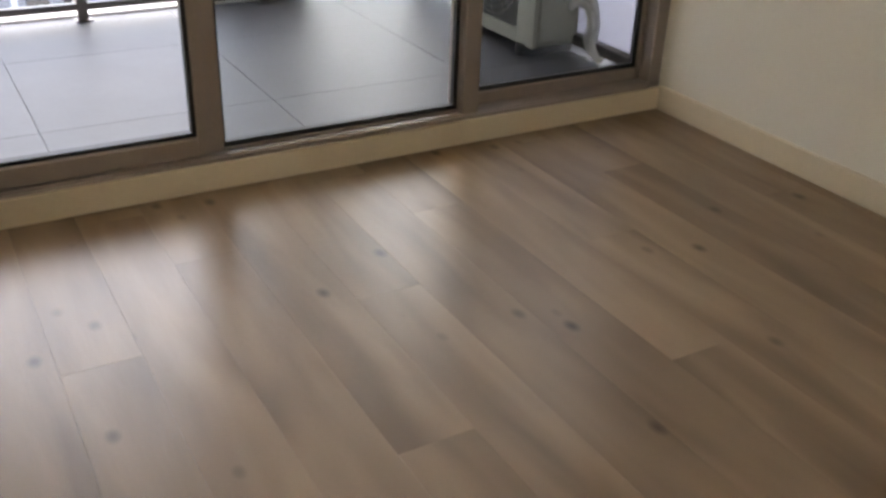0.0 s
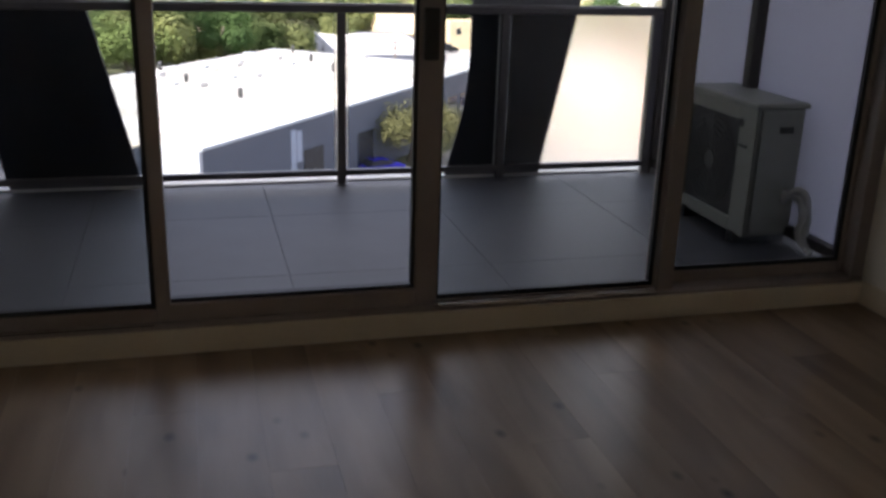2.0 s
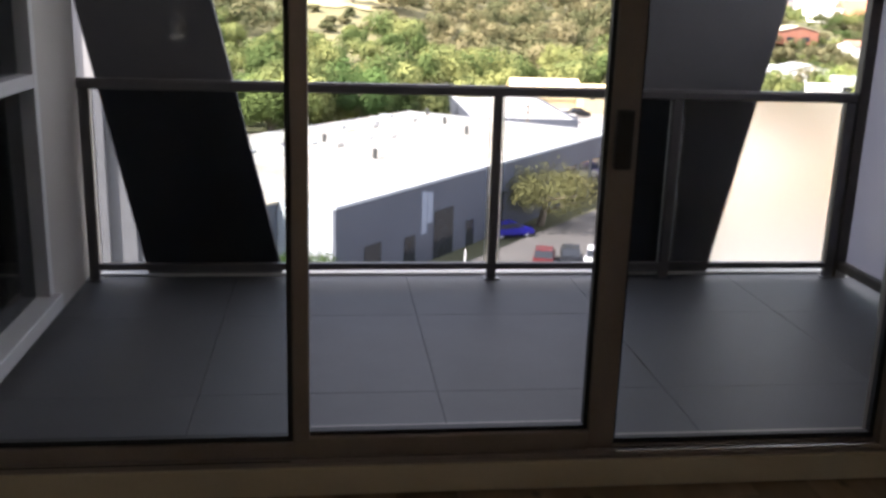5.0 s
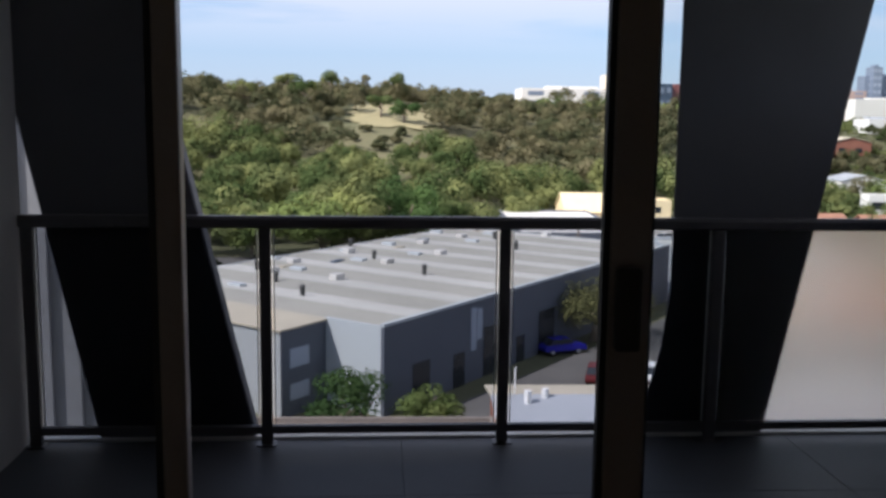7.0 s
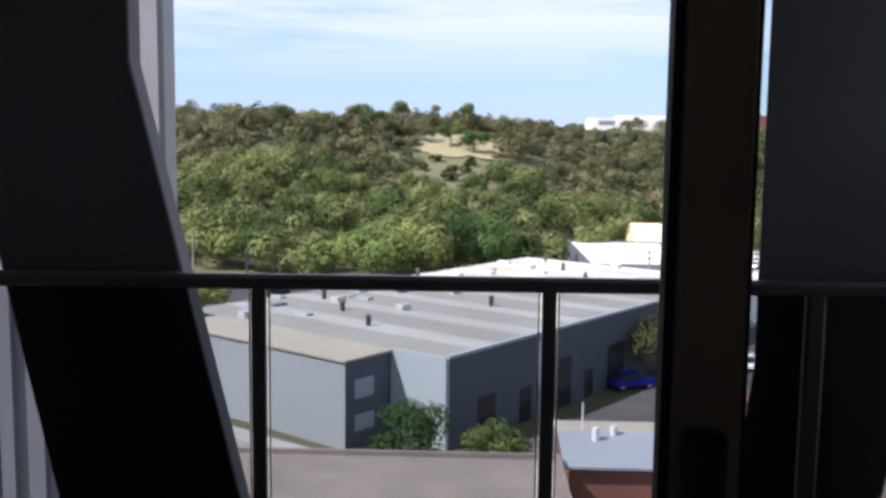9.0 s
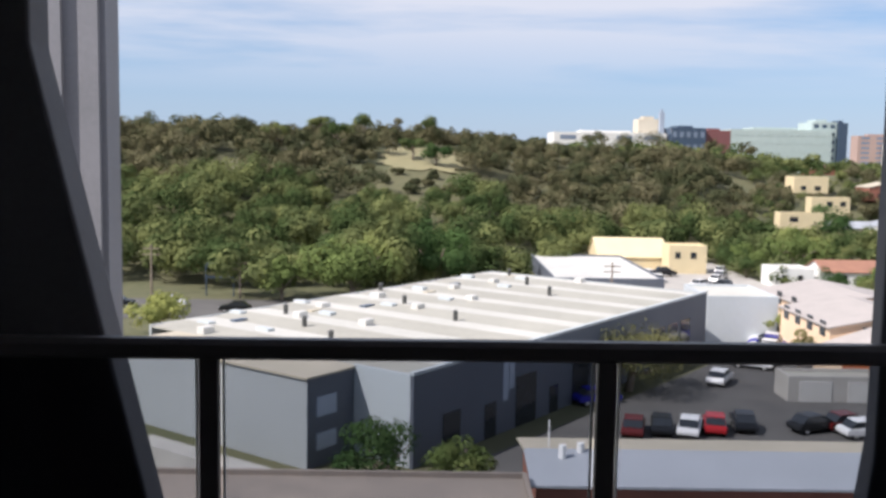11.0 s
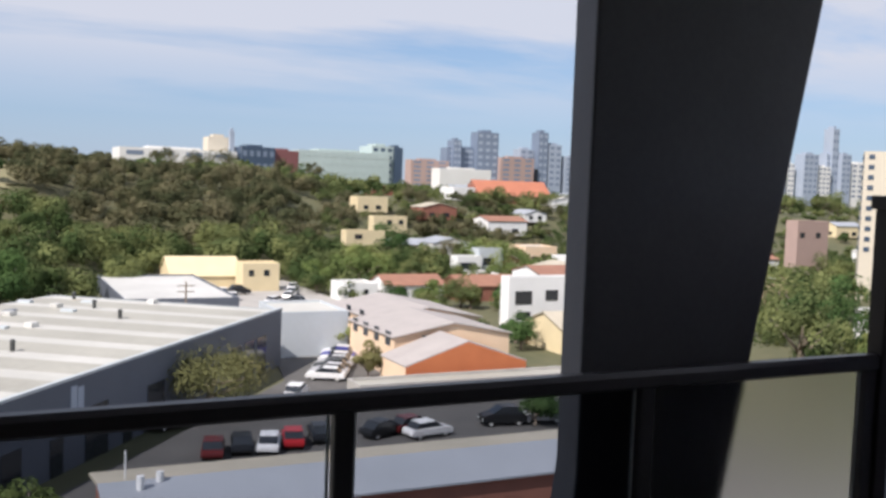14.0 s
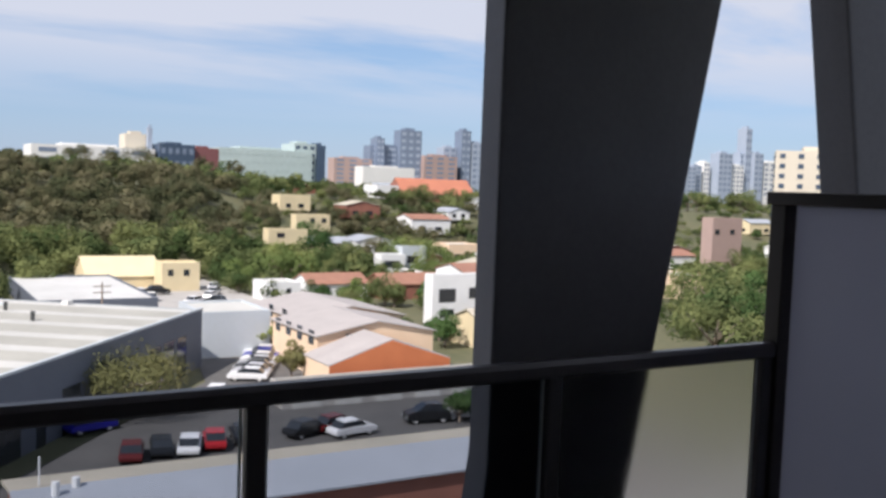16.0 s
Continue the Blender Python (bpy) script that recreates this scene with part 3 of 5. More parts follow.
def tube(name, points, r, material, parent=None):
    c = bpy.data.curves.new(name, "CURVE")
    c.dimensions, c.bevel_depth, c.bevel_resolution, c.resolution_u = "3D", r, 3, 8
    s = c.splines.new("BEZIER")
    s.bezier_points.add(len(points) - 1)
    for b, p in zip(s.bezier_points, points):
        b.co, b.handle_left_type, b.handle_right_type = p, "AUTO", "AUTO"
    tmp = bpy.data.objects.new(name, c)
    scene.collection.objects.link(tmp)
    me = bpy.data.meshes.new_from_object(tmp.evaluated_get(bpy.context.evaluated_depsgraph_get()))
    bpy.data.objects.remove(tmp)
    bpy.data.curves.remove(c)
    me.materials.clear()
    me.materials.append(material)
    ob = new(name, me)
    ob.parent = parent
    return ob


for k in range(2):
    tube("hose", [(0.20, -0.005, 0.24 + 0.05 * k), (0.26, -0.06, 0.30 - 0.05 * k), (0.265 - 0.03 * k, -0.14, 0.2), (0.25, -0.16 + 0.05 * k, 0.09), (0.25, -0.22, 0.025)], 0.02, M["hose"], AC)

# a second unit stands behind the obscure glass, on the next balcony
copy_thing(AC, pose(3.2, 0.95, ZF - 0.02))

# ---- the ground outside ----
BLOCK = set(ob.name for ob in bpy.data.objects)
ZG = -20.3


def smooth(a, b, v):
    t = min(1.0, max(0.0, (v - a) / (b - a)))
    return t * t * (3 - 2 * t)


def rise(x, y):
    """Height of the land: flat streets, then a wooded hill to the north-west."""
    amp = 26.0 - 3.5 * smooth(-10, 40, x) - 5.0 * smooth(25, 130, x) - 3.0 * smooth(130, 270, x)
    foot = 160 + 45 * smooth(5, 30, x) + 45 * smooth(60, 120, x)
    return ZG + amp * smooth(foot, 310 + 0.3 * max(0, foot - 160), y) * (1 - 0.9 * smooth(700, 2500, y)) + 0.6 * noise.noise((x * 0.02, y * 0.02, 3.0)) * smooth(130, 180, y)


def grid_lines(lo, hi, near_lo, near_hi, fine, coarse):
    a = list(np.arange(lo, near_lo, coarse)) + list(np.arange(near_lo, near_hi, fine)) + list(np.arange(near_hi, hi + coarse, coarse))
    return a


gx, gy = grid_lines(-4000, 4000, -160, 400, 10, 240), grid_lines(-800, 4600, 20, 460, 10, 230)
verts = [(x, y, rise(x, y)) for y in gy for x in gx]
w = len(gx)
faces = [(j * w + i, j * w + i + 1, (j + 1) * w + i + 1, (j + 1) * w + i) for j in range(len(gy) - 1) for i in range(w - 1)]
me = bpy.data.meshes.new("ground")
me.from_pydata(verts, [], faces)
M["ground"] = surface("dry_grass_ground", (0.13, 0.12, 0.062), (0.065, 0.075, 0.034), 0.9, scale=0.03, fine=0.6, bump=0.3)
me.materials.append(M["ground"])
me.polygons.foreach_set("use_smooth", [True] * len(me.polygons))
tagged(new("ground", me), "dry grassy ground rising to a wooded hill", "ground", kind="structure")

M["asphalt"] = surface("asphalt", (0.115, 0.11, 0.105), (0.075, 0.072, 0.07), 0.9, scale=0.25, fine=8, bump=0.3)
M["paving"] = surface("pale_street_paving", (0.42, 0.40, 0.37), (0.33, 0.31, 0.29), 0.85, scale=0.3, fine=6, bump=0.2)
M["forecourt"] = surface("grey_forecourt_paving", (0.21, 0.205, 0.2), (0.16, 0.156, 0.15), 0.85, scale=0.3, fine=6, bump=0.2)
M["roof_metal"] = surface("zinc_roof_sheet", (0.66, 0.65, 0.62), (0.50, 0.49, 0.46), 0.55, 0.1, scale=0.12, fine=1.2, bump=0.2, stretch=(1, 1, 1))
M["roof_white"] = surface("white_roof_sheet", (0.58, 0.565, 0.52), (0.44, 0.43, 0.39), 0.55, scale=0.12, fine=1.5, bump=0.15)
M["roof_darker"] = surface("darker_roof_sheet", (0.40, 0.385, 0.335), (0.30, 0.288, 0.25), 0.6, scale=0.15, fine=1.5, bump=0.15)
M["roof_tan"] = surface("tan_roof_sheet", (0.52, 0.46, 0.36), (0.40, 0.36, 0.28), 0.6, scale=0.2, fine=2, bump=0.2)
M["roof_grey"] = surface("grey_roof_sheet", (0.40, 0.42, 0.46), (0.32, 0.34, 0.37), 0.5, 0.1, scale=0.2, fine=2, bump=0.2)
M["roof_brown"] = surface("weathered_brown_roof", (0.30, 0.25, 0.21), (0.20, 0.17, 0.15), 0.8, scale=0.4, fine=3, bump=0.4)
M["terracotta"] = surface("terracotta_tiles", (0.34, 0.17, 0.11), (0.25, 0.12, 0.085), 0.75, scale=0.5, fine=4, bump=0.4)
M["orange_roof"] = surface("bright_orange_roof", (0.50, 0.19, 0.11), (0.41, 0.15, 0.09), 0.7, scale=0.2, fine=2, bump=0.2)
M["brick"] = surface("red_brick_wall", (0.31, 0.125, 0.085), (0.22, 0.09, 0.065), 0.85, scale=0.5, fine=6, bump=0.4)
M["orange_brick"] = surface("orange_painted_gable", (0.56, 0.18, 0.07), (0.46, 0.14, 0.055), 0.8, scale=0.4, fine=5, bump=0.3)
M["peach"] = surface("peach_render", (0.80, 0.60, 0.42), (0.70, 0.52, 0.36), 0.8, scale=0.3, fine=4, bump=0.2)
M["cream"] = surface("cream_render", (0.72, 0.60, 0.38), (0.62, 0.52, 0.33), 0.8, scale=0.3, fine=4, bump=0.2)
M["pale_concrete"] = surface("pale_cream_concrete", (0.60, 0.54, 0.44), (0.52, 0.47, 0.38), 0.8, scale=0.1, fine=2, bump=0.1)
M["white_wall"] = surface("white_render", (0.78, 0.78, 0.77), (0.68, 0.68, 0.67), 0.75, scale=0.3, fine=4, bump=0.15)
M["steel_blue"] = surface("pale_blue_grey_cladding", (0.48, 0.52, 0.54), (0.42, 0.46, 0.48), 0.6, scale=0.15, fine=2, bump=0.12)
M["charcoal"] = surface("charcoal_painted_wall", (0.105, 0.12, 0.15), (0.085, 0.098, 0.125), 0.7, scale=0.2, fine=3, bump=0.15)
M["grey_wall"] = surface("mid_grey_cladding", (0.36, 0.38, 0.39), (0.31, 0.33, 0.34), 0.7, scale=0.15, fine=3, bump=0.12)
M["pale_blue"] = surface("pale_blue_render", (0.50, 0.54, 0.57), (0.45, 0.485, 0.51), 0.7, scale=0.2, fine=3, bump=0.1)
M["garage_wall"] = surface("mottled_grey_render", (0.44, 0.42, 0.39), (0.34, 0.325, 0.30), 0.8, scale=0.4, fine=4, bump=0.2)
M["roof_slate"] = surface("faded_terrace_roof", (0.42, 0.38, 0.36), (0.33, 0.30, 0.285), 0.7, scale=0.3, fine=3, bump=0.2)
M["win"] = surface("dark_window_glass", (0.02, 0.024, 0.03), (0.03, 0.035, 0.042), 0.12, scale=0.5, fine=2, bump=0.0)
# distance haze is mixed into these far colours: paler, greyer, bluer
M["far_glass"] = surface("hazy_green_glass", (0.47, 0.55, 0.53), (0.41, 0.49, 0.47), 0.25, scale=0.05, fine=0.4, bump=0.0)
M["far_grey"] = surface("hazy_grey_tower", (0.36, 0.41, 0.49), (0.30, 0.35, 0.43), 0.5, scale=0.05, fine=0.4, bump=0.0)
M["far_dark"] = surface("dark_glass_tower", (0.06, 0.09, 0.14), (0.045, 0.07, 0.11), 0.3, scale=0.05, fine=0.4, bump=0.0)
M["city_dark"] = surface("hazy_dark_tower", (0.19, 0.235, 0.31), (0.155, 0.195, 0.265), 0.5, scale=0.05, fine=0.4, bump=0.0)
M["far_red"] = surface("red_cladding", (0.22, 0.085, 0.085), (0.18, 0.07, 0.07), 0.6, scale=0.05, fine=0.5, bump=0.0)
M["far_pink"] = surface("pinkish_brick_tower", (0.42, 0.30, 0.26), (0.36, 0.26, 0.23), 0.7, scale=0.05, fine=0.5, bump=0.0)
M["far_white"] = surface("white_concrete_far", (0.74, 0.73, 0.70), (0.66, 0.65, 0.62), 0.7, scale=0.05, fine=0.5, bump=0.0)
M["bark"] = surface("gum_bark", (0.30, 0.25, 0.20), (0.17, 0.13, 0.10), 0.9, scale=1.5, fine=12, bump=0.5)


def leaf_material(name, a, b, c):
    """Leaves: hue drifts over the crown, brightness from leaf to leaf."""
    m = bpy.data.materials.new(name)
    n, l, p = nodes_of(m)
    co, nz, ramp, geo, hsv, mr = n.new("ShaderNodeTexCoord"), n.new("ShaderNodeTexNoise"), n.new("ShaderNodeValToRGB"), n.new("ShaderNodeNewGeometry"), n.new("ShaderNodeHueSaturation"), n.new("ShaderNodeMapRange")
    nz.inputs["Scale"].default_value, nz.inputs["Detail"].default_value = 0.11, 1.5
    l.new(geo.outputs["Position"], nz.inputs[0])
    l.new(nz.outputs["Fac"], ramp.inputs[0])
    e = ramp.color_ramp.elements
    e[0].position, e[0].color = 0.40, (*a, 1)
    e[1].position, e[1].color = 0.60, (*b, 1)
    mid = e.new(0.5)
    mid.color = (*c, 1)
    mr.inputs["To Min"].default_value, mr.inputs["To Max"].default_value = 0.85, 1.15
    l.new(geo.outputs["Random Per Island"], mr.inputs[0])
    l.new(mr.outputs[0], hsv.inputs["Value"])
    l.new(ramp.outputs[0], hsv.inputs["Color"])
    df, tl, mx = n.new("ShaderNodeBsdfDiffuse"), n.new("ShaderNodeBsdfTranslucent"), n.new("ShaderNodeMixShader")
    l.new(hsv.outputs[0], df.inputs[0])
    l.new(hsv.outputs[0], tl.inputs[0])
    mx.inputs[0].default_value = 0.28
    l.new(df.outputs[0], mx.inputs[1])
    l.new(tl.outputs[0], mx.inputs[2])
    n.remove(p)
    l.new(mx.outputs[0], n["Material Output"].inputs[0])
    return m


M["leaf_mix"] = leaf_material("mixed_bush_leaves", (0.066, 0.098, 0.038), (0.19, 0.212, 0.085), (0.118, 0.143, 0.06))
M["leaf_hill"] = leaf_material("olive_gum_leaves", (0.078, 0.088, 0.047), (0.168, 0.155, 0.09), (0.122, 0.118, 0.065))
M["leaf_green"] = leaf_material("fresh_green_leaves", (0.155, 0.205, 0.07), (0.25, 0.28, 0.10), (0.135, 0.18, 0.062))
M["leaf_olive"] = leaf_material("olive_leaves", (0.15, 0.152, 0.068), (0.215, 0.20, 0.088), (0.128, 0.132, 0.06))
M["leaf_dark"] = leaf_material("dark_shrub_leaves", (0.052, 0.096, 0.035), (0.088, 0.149, 0.052), (0.070, 0.114, 0.044))

M["leaf_yellow"] = leaf_material("yellow_green_leaves", (0.28, 0.30, 0.10), (0.36, 0.36, 0.13), (0.24, 0.27, 0.09))

RNG = np.random.default_rng(7)


def crown_arrays(rng, blobs, leaves, radius, height, size):
    """Leaf quads on a cluster of lumps, the base of the crown at z 0. Returns vertices and quads."""
    cen = np.empty((blobs, 3))
    ang = rng.uniform(0, 2 * np.pi, blobs)
    rad = radius * 0.74 * np.sqrt(rng.uniform(0.0, 1, blobs))
    cen[:, 0], cen[:, 1] = rad * np.cos(ang), rad * np.sin(ang)
    cen[:, 2] = height * (0.28 + 0.5 * rng.uniform(0, 1, blobs) * (1.15 - rad / radius))
    br = radius * rng.uniform(0.22, 0.44, blobs)
    which = rng.integers(0, blobs, leaves)
    d = rng.normal(size=(leaves, 3))
    d[:, 2] = d[:, 2] * 0.9 + 0.25
    d /= np.linalg.norm(d, axis=1)[:, None]
    pos = cen[which] + d * (br[which] * rng.uniform(0.72, 1.08, leaves))[:, None] * np.array([1, 1, 0.85])
    nrm = d + np.array([0, 0, 0.2]) + 0.16 * rng.normal(size=(leaves, 3))
    nrm /= np.linalg.norm(nrm, axis=1)[:, None]
    t = np.cross(nrm, rng.normal(size=(leaves, 3)))
    t /= np.linalg.norm(t, axis=1)[:, None]
    b = np.cross(nrm, t)
    s = (size * rng.uniform(0.6, 1.5, leaves))[:, None]
    v = np.stack([pos + (t * 0.9) * s, pos + b * s * 0.6, pos - (t * 0.9) * s, pos - b * s * 0.6], axis=1)
    return v.reshape(-1, 3)


def leaves_mesh(name, v, material):
    me = bpy.data.meshes.new(name)
    n = len(v) // 4
    me.vertices.add(len(v))
    me.vertices.foreach_set("co", v.astype(np.float32).ravel())
    me.loops.add(4 * n)
    me.loops.foreach_set("vertex_index", np.arange(4 * n, dtype=np.int32))
    me.polygons.add(n)
    me.polygons.foreach_set("loop_start", np.arange(0, 4 * n, 4, dtype=np.int32))
    me.update(calc_edges=True)
    me.materials.append(material)
    return me


# a dry open slope among the trees
gv, gf, nx, ny = [], [], 18, 20
for j in range(ny + 1):
    for i in range(nx + 1):
        half = 11.5 + 3.5 * noise.noise((j * 0.35, 0.5, 9.0)) - 6.0 * (j / ny - 0.55) ** 2
        y = 256 + 32 * j / ny + 2.5 * noise.noise((i * 0.4, 4.5, 2.0))
        x = -3.0 + half * (2 * i / nx - 1)
        gv.append((x, y, rise(x, y) + 0.25))
for j in range(ny):
    for i in range(nx):
        gf.append((j * (nx + 1) + i, j * (nx + 1) + i + 1, (j + 1) * (nx + 1) + i + 1, (j + 1) * (nx + 1) + i))
me = bpy.data.meshes.new("grass_slope")
me.from_pydata(gv, [], gf)
me.materials.append(surface("straw_grass", (0.28, 0.25, 0.14), (0.19, 0.178, 0.095), 0.9, scale=0.15, fine=2, bump=0.3))
tagged(new("grass_slope", me), "dry straw-coloured grassy slope on the hill", "grass", kind="structure")


# the woods: far too many to count
def clearing(x, y):
    return (-15 < x < 9 and 256 < y < 287 and noise.noise((x * 0.16, y * 0.16, 1.0)) < 0.28) or (-64 < x < -44 and 140 < y < 157)


def woods(name, label, material, spots, lo, hi, leaves, size):
    chunks = []
    for x, y in spots:
        r = RNG.uniform(lo, hi) * (1.0 - 0.42 * smooth(20, 60, x) * smooth(300, 360, y))
        r *= 1 - 0.35 * smooth(0.30, 0.40, x / y)
        if y > 284 and x < 70:
            r = min(r, 5.2 if x > -60 else 6.5) * RNG.uniform(0.75, 1.15)
        cap = 1.4 - 0.018 * y - rise(x, y)
        if -0.075 * y < x < 0.045 * y and 200 < y < 258:
            r = min(r, max(cap, 4.0) / 1.85)
        h = r * RNG.uniform(1.25, 1.75)
        v = crown_arrays(RNG, 10, leaves, r, h, size * (0.35 + 0.65 * r / 5))
        v[:, 2] += RNG.uniform(-0.16, 0.06) * r
        v += np.array([x, y, rise(x, y)])
        chunks.append(v)
    tagged(new(name, leaves_mesh(name, np.concatenate(chunks), material)), label, "woods", kind="stuff")


def spots_in(x0, x1, y0, y1, step, keep):
    out = []
    y = y0
    while y < y1:
        x = x0
        while x < x1:
            px, py = x + RNG.uniform(-0.45, 0.45) * step, y + RNG.uniform(-0.45, 0.45) * step
            if keep(px, py) and not clearing(px, py):
                out.append((px, py))
            x += step
        y += step
    return out


def north_of_street(x, y):
    if x < 14:
        return y > 144 + 0.6 * max(0, x + 5)
    if x < 36:
        return y > 186
    if x < 56:
        return y > 206
    return y > 186 + 0.42 * (x - 56) and x < 0.62 * y + 10 and open_ground(x, y) and (x < 0.33 * y or noise.noise((x * 0.05, y * 0.05, 7.0)) > -0.12)


def open_ground(x, y):
    return all(abs(x - a) > 8.5 or abs(y - b) > 8 for a, b in SUBURB) and not (66 < x < 97 and 157 < y < 173) and not (68 < x < 95 and 104 < y < 133)


SUBURB = [(98, 178), (110, 170), (122, 186), (102, 146), (118, 140), (92, 136), (132, 160), (140, 205), (128, 228), (108, 252), (128, 262), (150, 246), (168, 224), (160, 285), (142, 300), (120, 306), (180, 300), (196, 268), (206, 318), (172, 340), (150, 372), (190, 372), (230, 352), (150, 152), (168, 176), (196, 206), (226, 236), (250, 280), (280, 320), (240, 180), (290, 240), (130, 100), (160, 120), (330, 290), (210, 150)]


woods("woods_near", "dense green trees at the foot of the hill", M["leaf_mix"], spots_in(-95, 190, 144, 236, 9.6, north_of_street), 4.4, 9.4, 2300, 0.25)
woods("woods_hill", "olive gum trees covering the hillside", M["leaf_hill"], spots_in(-130, 260, 232, 330, 8.8, lambda x, y: x < 0.62 * y + 10 and north_of_street(x, y)), 3.6, 8.0, 1150, 0.30)
woods("woods_ridge", "gum trees along the ridge line", M["leaf_hill"], spots_in(-170, 330, 330, 440, 11, lambda x, y: x < 45 or 190 < x < 0.62 * y + 10), 5.0, 9.5, 300, 0.60)
woods("woods_far", "trees before the office blocks", M["leaf_mix"], spots_in(45, 225, 345, 450, 10.5, open_ground), 8.5, 14.5, 520, 0.5)
woods("garden_trees", "garden trees and bushes between the houses", M["leaf_mix"], spots_in(60, 300, 128, 345, 8.6, lambda x, y: not north_of_street(x, y) and x > 0.29 * y and x + y > 225 and open_ground(x, y) and RNG.uniform() < 0.92) + spots_in(84, 230, 78, 130, 8.5, lambda x, y: open_ground(x, y) and x > 0.78 * y + 18), 2.8, 5.8, 520, 0.30)
VILLAS = [(100.7, 242), (89.3, 231), (103.6, 200), (110.3, 202)]
woods("woods_slope", "leafy trees round the houses on the slope", M["leaf_mix"], spots_in(80, 245, 206, 335, 7.2, lambda x, y: x > 0.33 * y and all(abs(x - a) > 7.0 or not -5 < y - b < 6 for a, b in SUBURB + VILLAS)), 2.8, 5.2, 420, 0.30)
woods("woods_horizon", "low line of trees below the city towers", M["leaf_mix"], spots_in(190, 560, 430, 640, 15, lambda x, y: 0.40 * y + 20 < x < 0.9 * y), 7.0, 11.5, 260, 0.7)
woods("woods_suburb", "trees between the far suburban roofs", M["leaf_mix"], spots_in(95, 620, 150, 620, 16, lambda x, y: not north_of_street(x, y) and x > 0.42 * y + 12), 4.0, 7.5, 260, 0.6)


def tree(name, x, y, z, radius, height, trunk, material, label, leaves=900, size=0.32, blobs=14, lean=(0, 0)):
    z = max(z, rise(x, y))
    root = thing(name, label, "tree", place=(x, y, z))
    bm = bmesh.new()
    top = Vector((lean[0], lean[1], trunk + height * 0.25))
    rod(bm, (0, 0, -0.3), top * 0.55, radius * 0.07, radius * 0.05, 9)
    rod(bm, top * 0.55, top, radius * 0.05, radius * 0.03, 8)
    for k in range(6):
        a = k * 1.05 + x
        start = top * (0.45 + 0.08 * k)
        rod(bm, start, start + Vector((math.cos(a) * radius * 0.55, math.sin(a) * radius * 0.55, height * 0.32)), radius * 0.03, radius * 0.012, 6)
    part("trunk", bm, M["bark"], root, smooth=True)
    v = crown_arrays(RNG, blobs, int(leaves * 2.2), radius, height, size * 0.66)
    v += np.array([lean[0], lean[1], trunk])
    ob = new("crown", leaves_mesh("crown", v, material))
    ob.parent = root
    return root


tree("gum_tree", 19.0, 88.5, ZG, 6.4, 3.1, 2.4, M["leaf_olive"], "spreading olive-green gum tree in the car park", 4200, 0.17, 34, (0.6, -0.6))
tree("big_tree", -12.0, 144, ZG, 8.6, 12.6, 0.2, M["leaf_green"], "large rounded bright green tree beyond the warehouse", 3000, 0.42, 22)
tree("round_tree", -22.5, 142, ZG, 4.2, 7.4, 0.2, M["leaf_green"], "small round light green tree beyond the warehouse", 1300, 0.36)
tree("round_tree", 0.8, 156, ZG, 7.4, 13.0, 0.6, M["leaf_dark"], "large dark green tree beyond the warehouse", 2600, 0.42, 20)
tree("small_tree", -33, 113, ZG, 4.6, 3.6, 1.6, M["leaf_yellow"], "yellow-green tree on the street behind the warehouse", 1200, 0.32)
tree("shrub", -2.9, 60.0, ZG, 3.6, 6.2, 0.2, M["leaf_dark"], "dark green bush beside the warehouse front", 1500, 0.2, 16)
tree("shrub", 2.4, 60.4, ZG, 2.9, 4.4, 0.1, M["leaf_green"], "bright green bush beside the warehouse wall", 1300, 0.18, 14)
tree("garden_tree", 42.5, 114, ZG, 2.6, 5.0, 0.6, M["leaf_green"], "bright green tree beside the peach terrace", 900, 0.26)
tree("garden_tree", 39.0, 98.0, ZG, 2.2, 4.6, 0.4, M["leaf_olive"], "dry olive shrub beside the peach terrace", 900, 0.24)
tree("garden_tree", 66.5, 111, ZG, 2.9, 5.2, 0.6, M["leaf_dark"], "round dark garden tree", 1000, 0.26)
tree("garden_tree", 59.5, 113, ZG, 3.0, 4.8, 0.6, M["leaf_mix"], "round green garden tree", 900, 0.26)
tree("street_tree", 63, 190, ZG, 4.6, 6.0, 0.6, M["leaf_green"], "bright green tree beside the street", 1300, 0.3, 14)
tree("street_tree", 59.5, 178, ZG, 3.0, 4.4, 0.5, M["leaf_mix"], "small leafy street tree", 900, 0.26)
tree("street_tree", 74, 193, ZG, 8.5, 8.5, 1.0, M["leaf_green"], "broad bright green street tree", 1700, 0.42, 18)
tree("street_tree", 112, 205, ZG, 8.5, 10.5, 1.2, M["leaf_green"], "broad light green tree among the houses", 1700, 0.42, 18)
tree("street_tree", 96, 232, ZG, 8.0, 13.0, 1.2, M["leaf_dark"], "dark tree among the houses", 1500, 0.46, 16)
for x, y, r, h, m in ((94, 88, 6.5, 11, "leaf_mix"), (104, 92, 7.0, 13, "leaf_dark"), (112, 104, 8.0, 14, "leaf_mix"), (99, 79, 4.2, 7.5, "leaf_green"), (122, 118, 8.0, 14, "leaf_mix"), (108, 84, 6, 12, "leaf_mix")):
    tree("park_tree", x, y, ZG, r, h, 0.8, M[m], "leafy green tree in the park beside the houses", 1700, 0.36, 16)
for x, y, r, h, m in ((63, 134, 2.8, 5.0, "leaf_green"), (67, 141, 3.2, 5.4, "leaf_mix"), (71, 150, 3.4, 6.0, "leaf_green"), (59, 143, 2.6, 4.6, "leaf_mix"), (65, 153, 3.2, 5.2, "leaf_dark"), (78, 152, 3.6, 6.4, "leaf_mix")):
    tree("garden_tree", x, y, ZG, r, h, 0.5, M[m], "leafy garden tree behind the terraces", 900, 0.26)
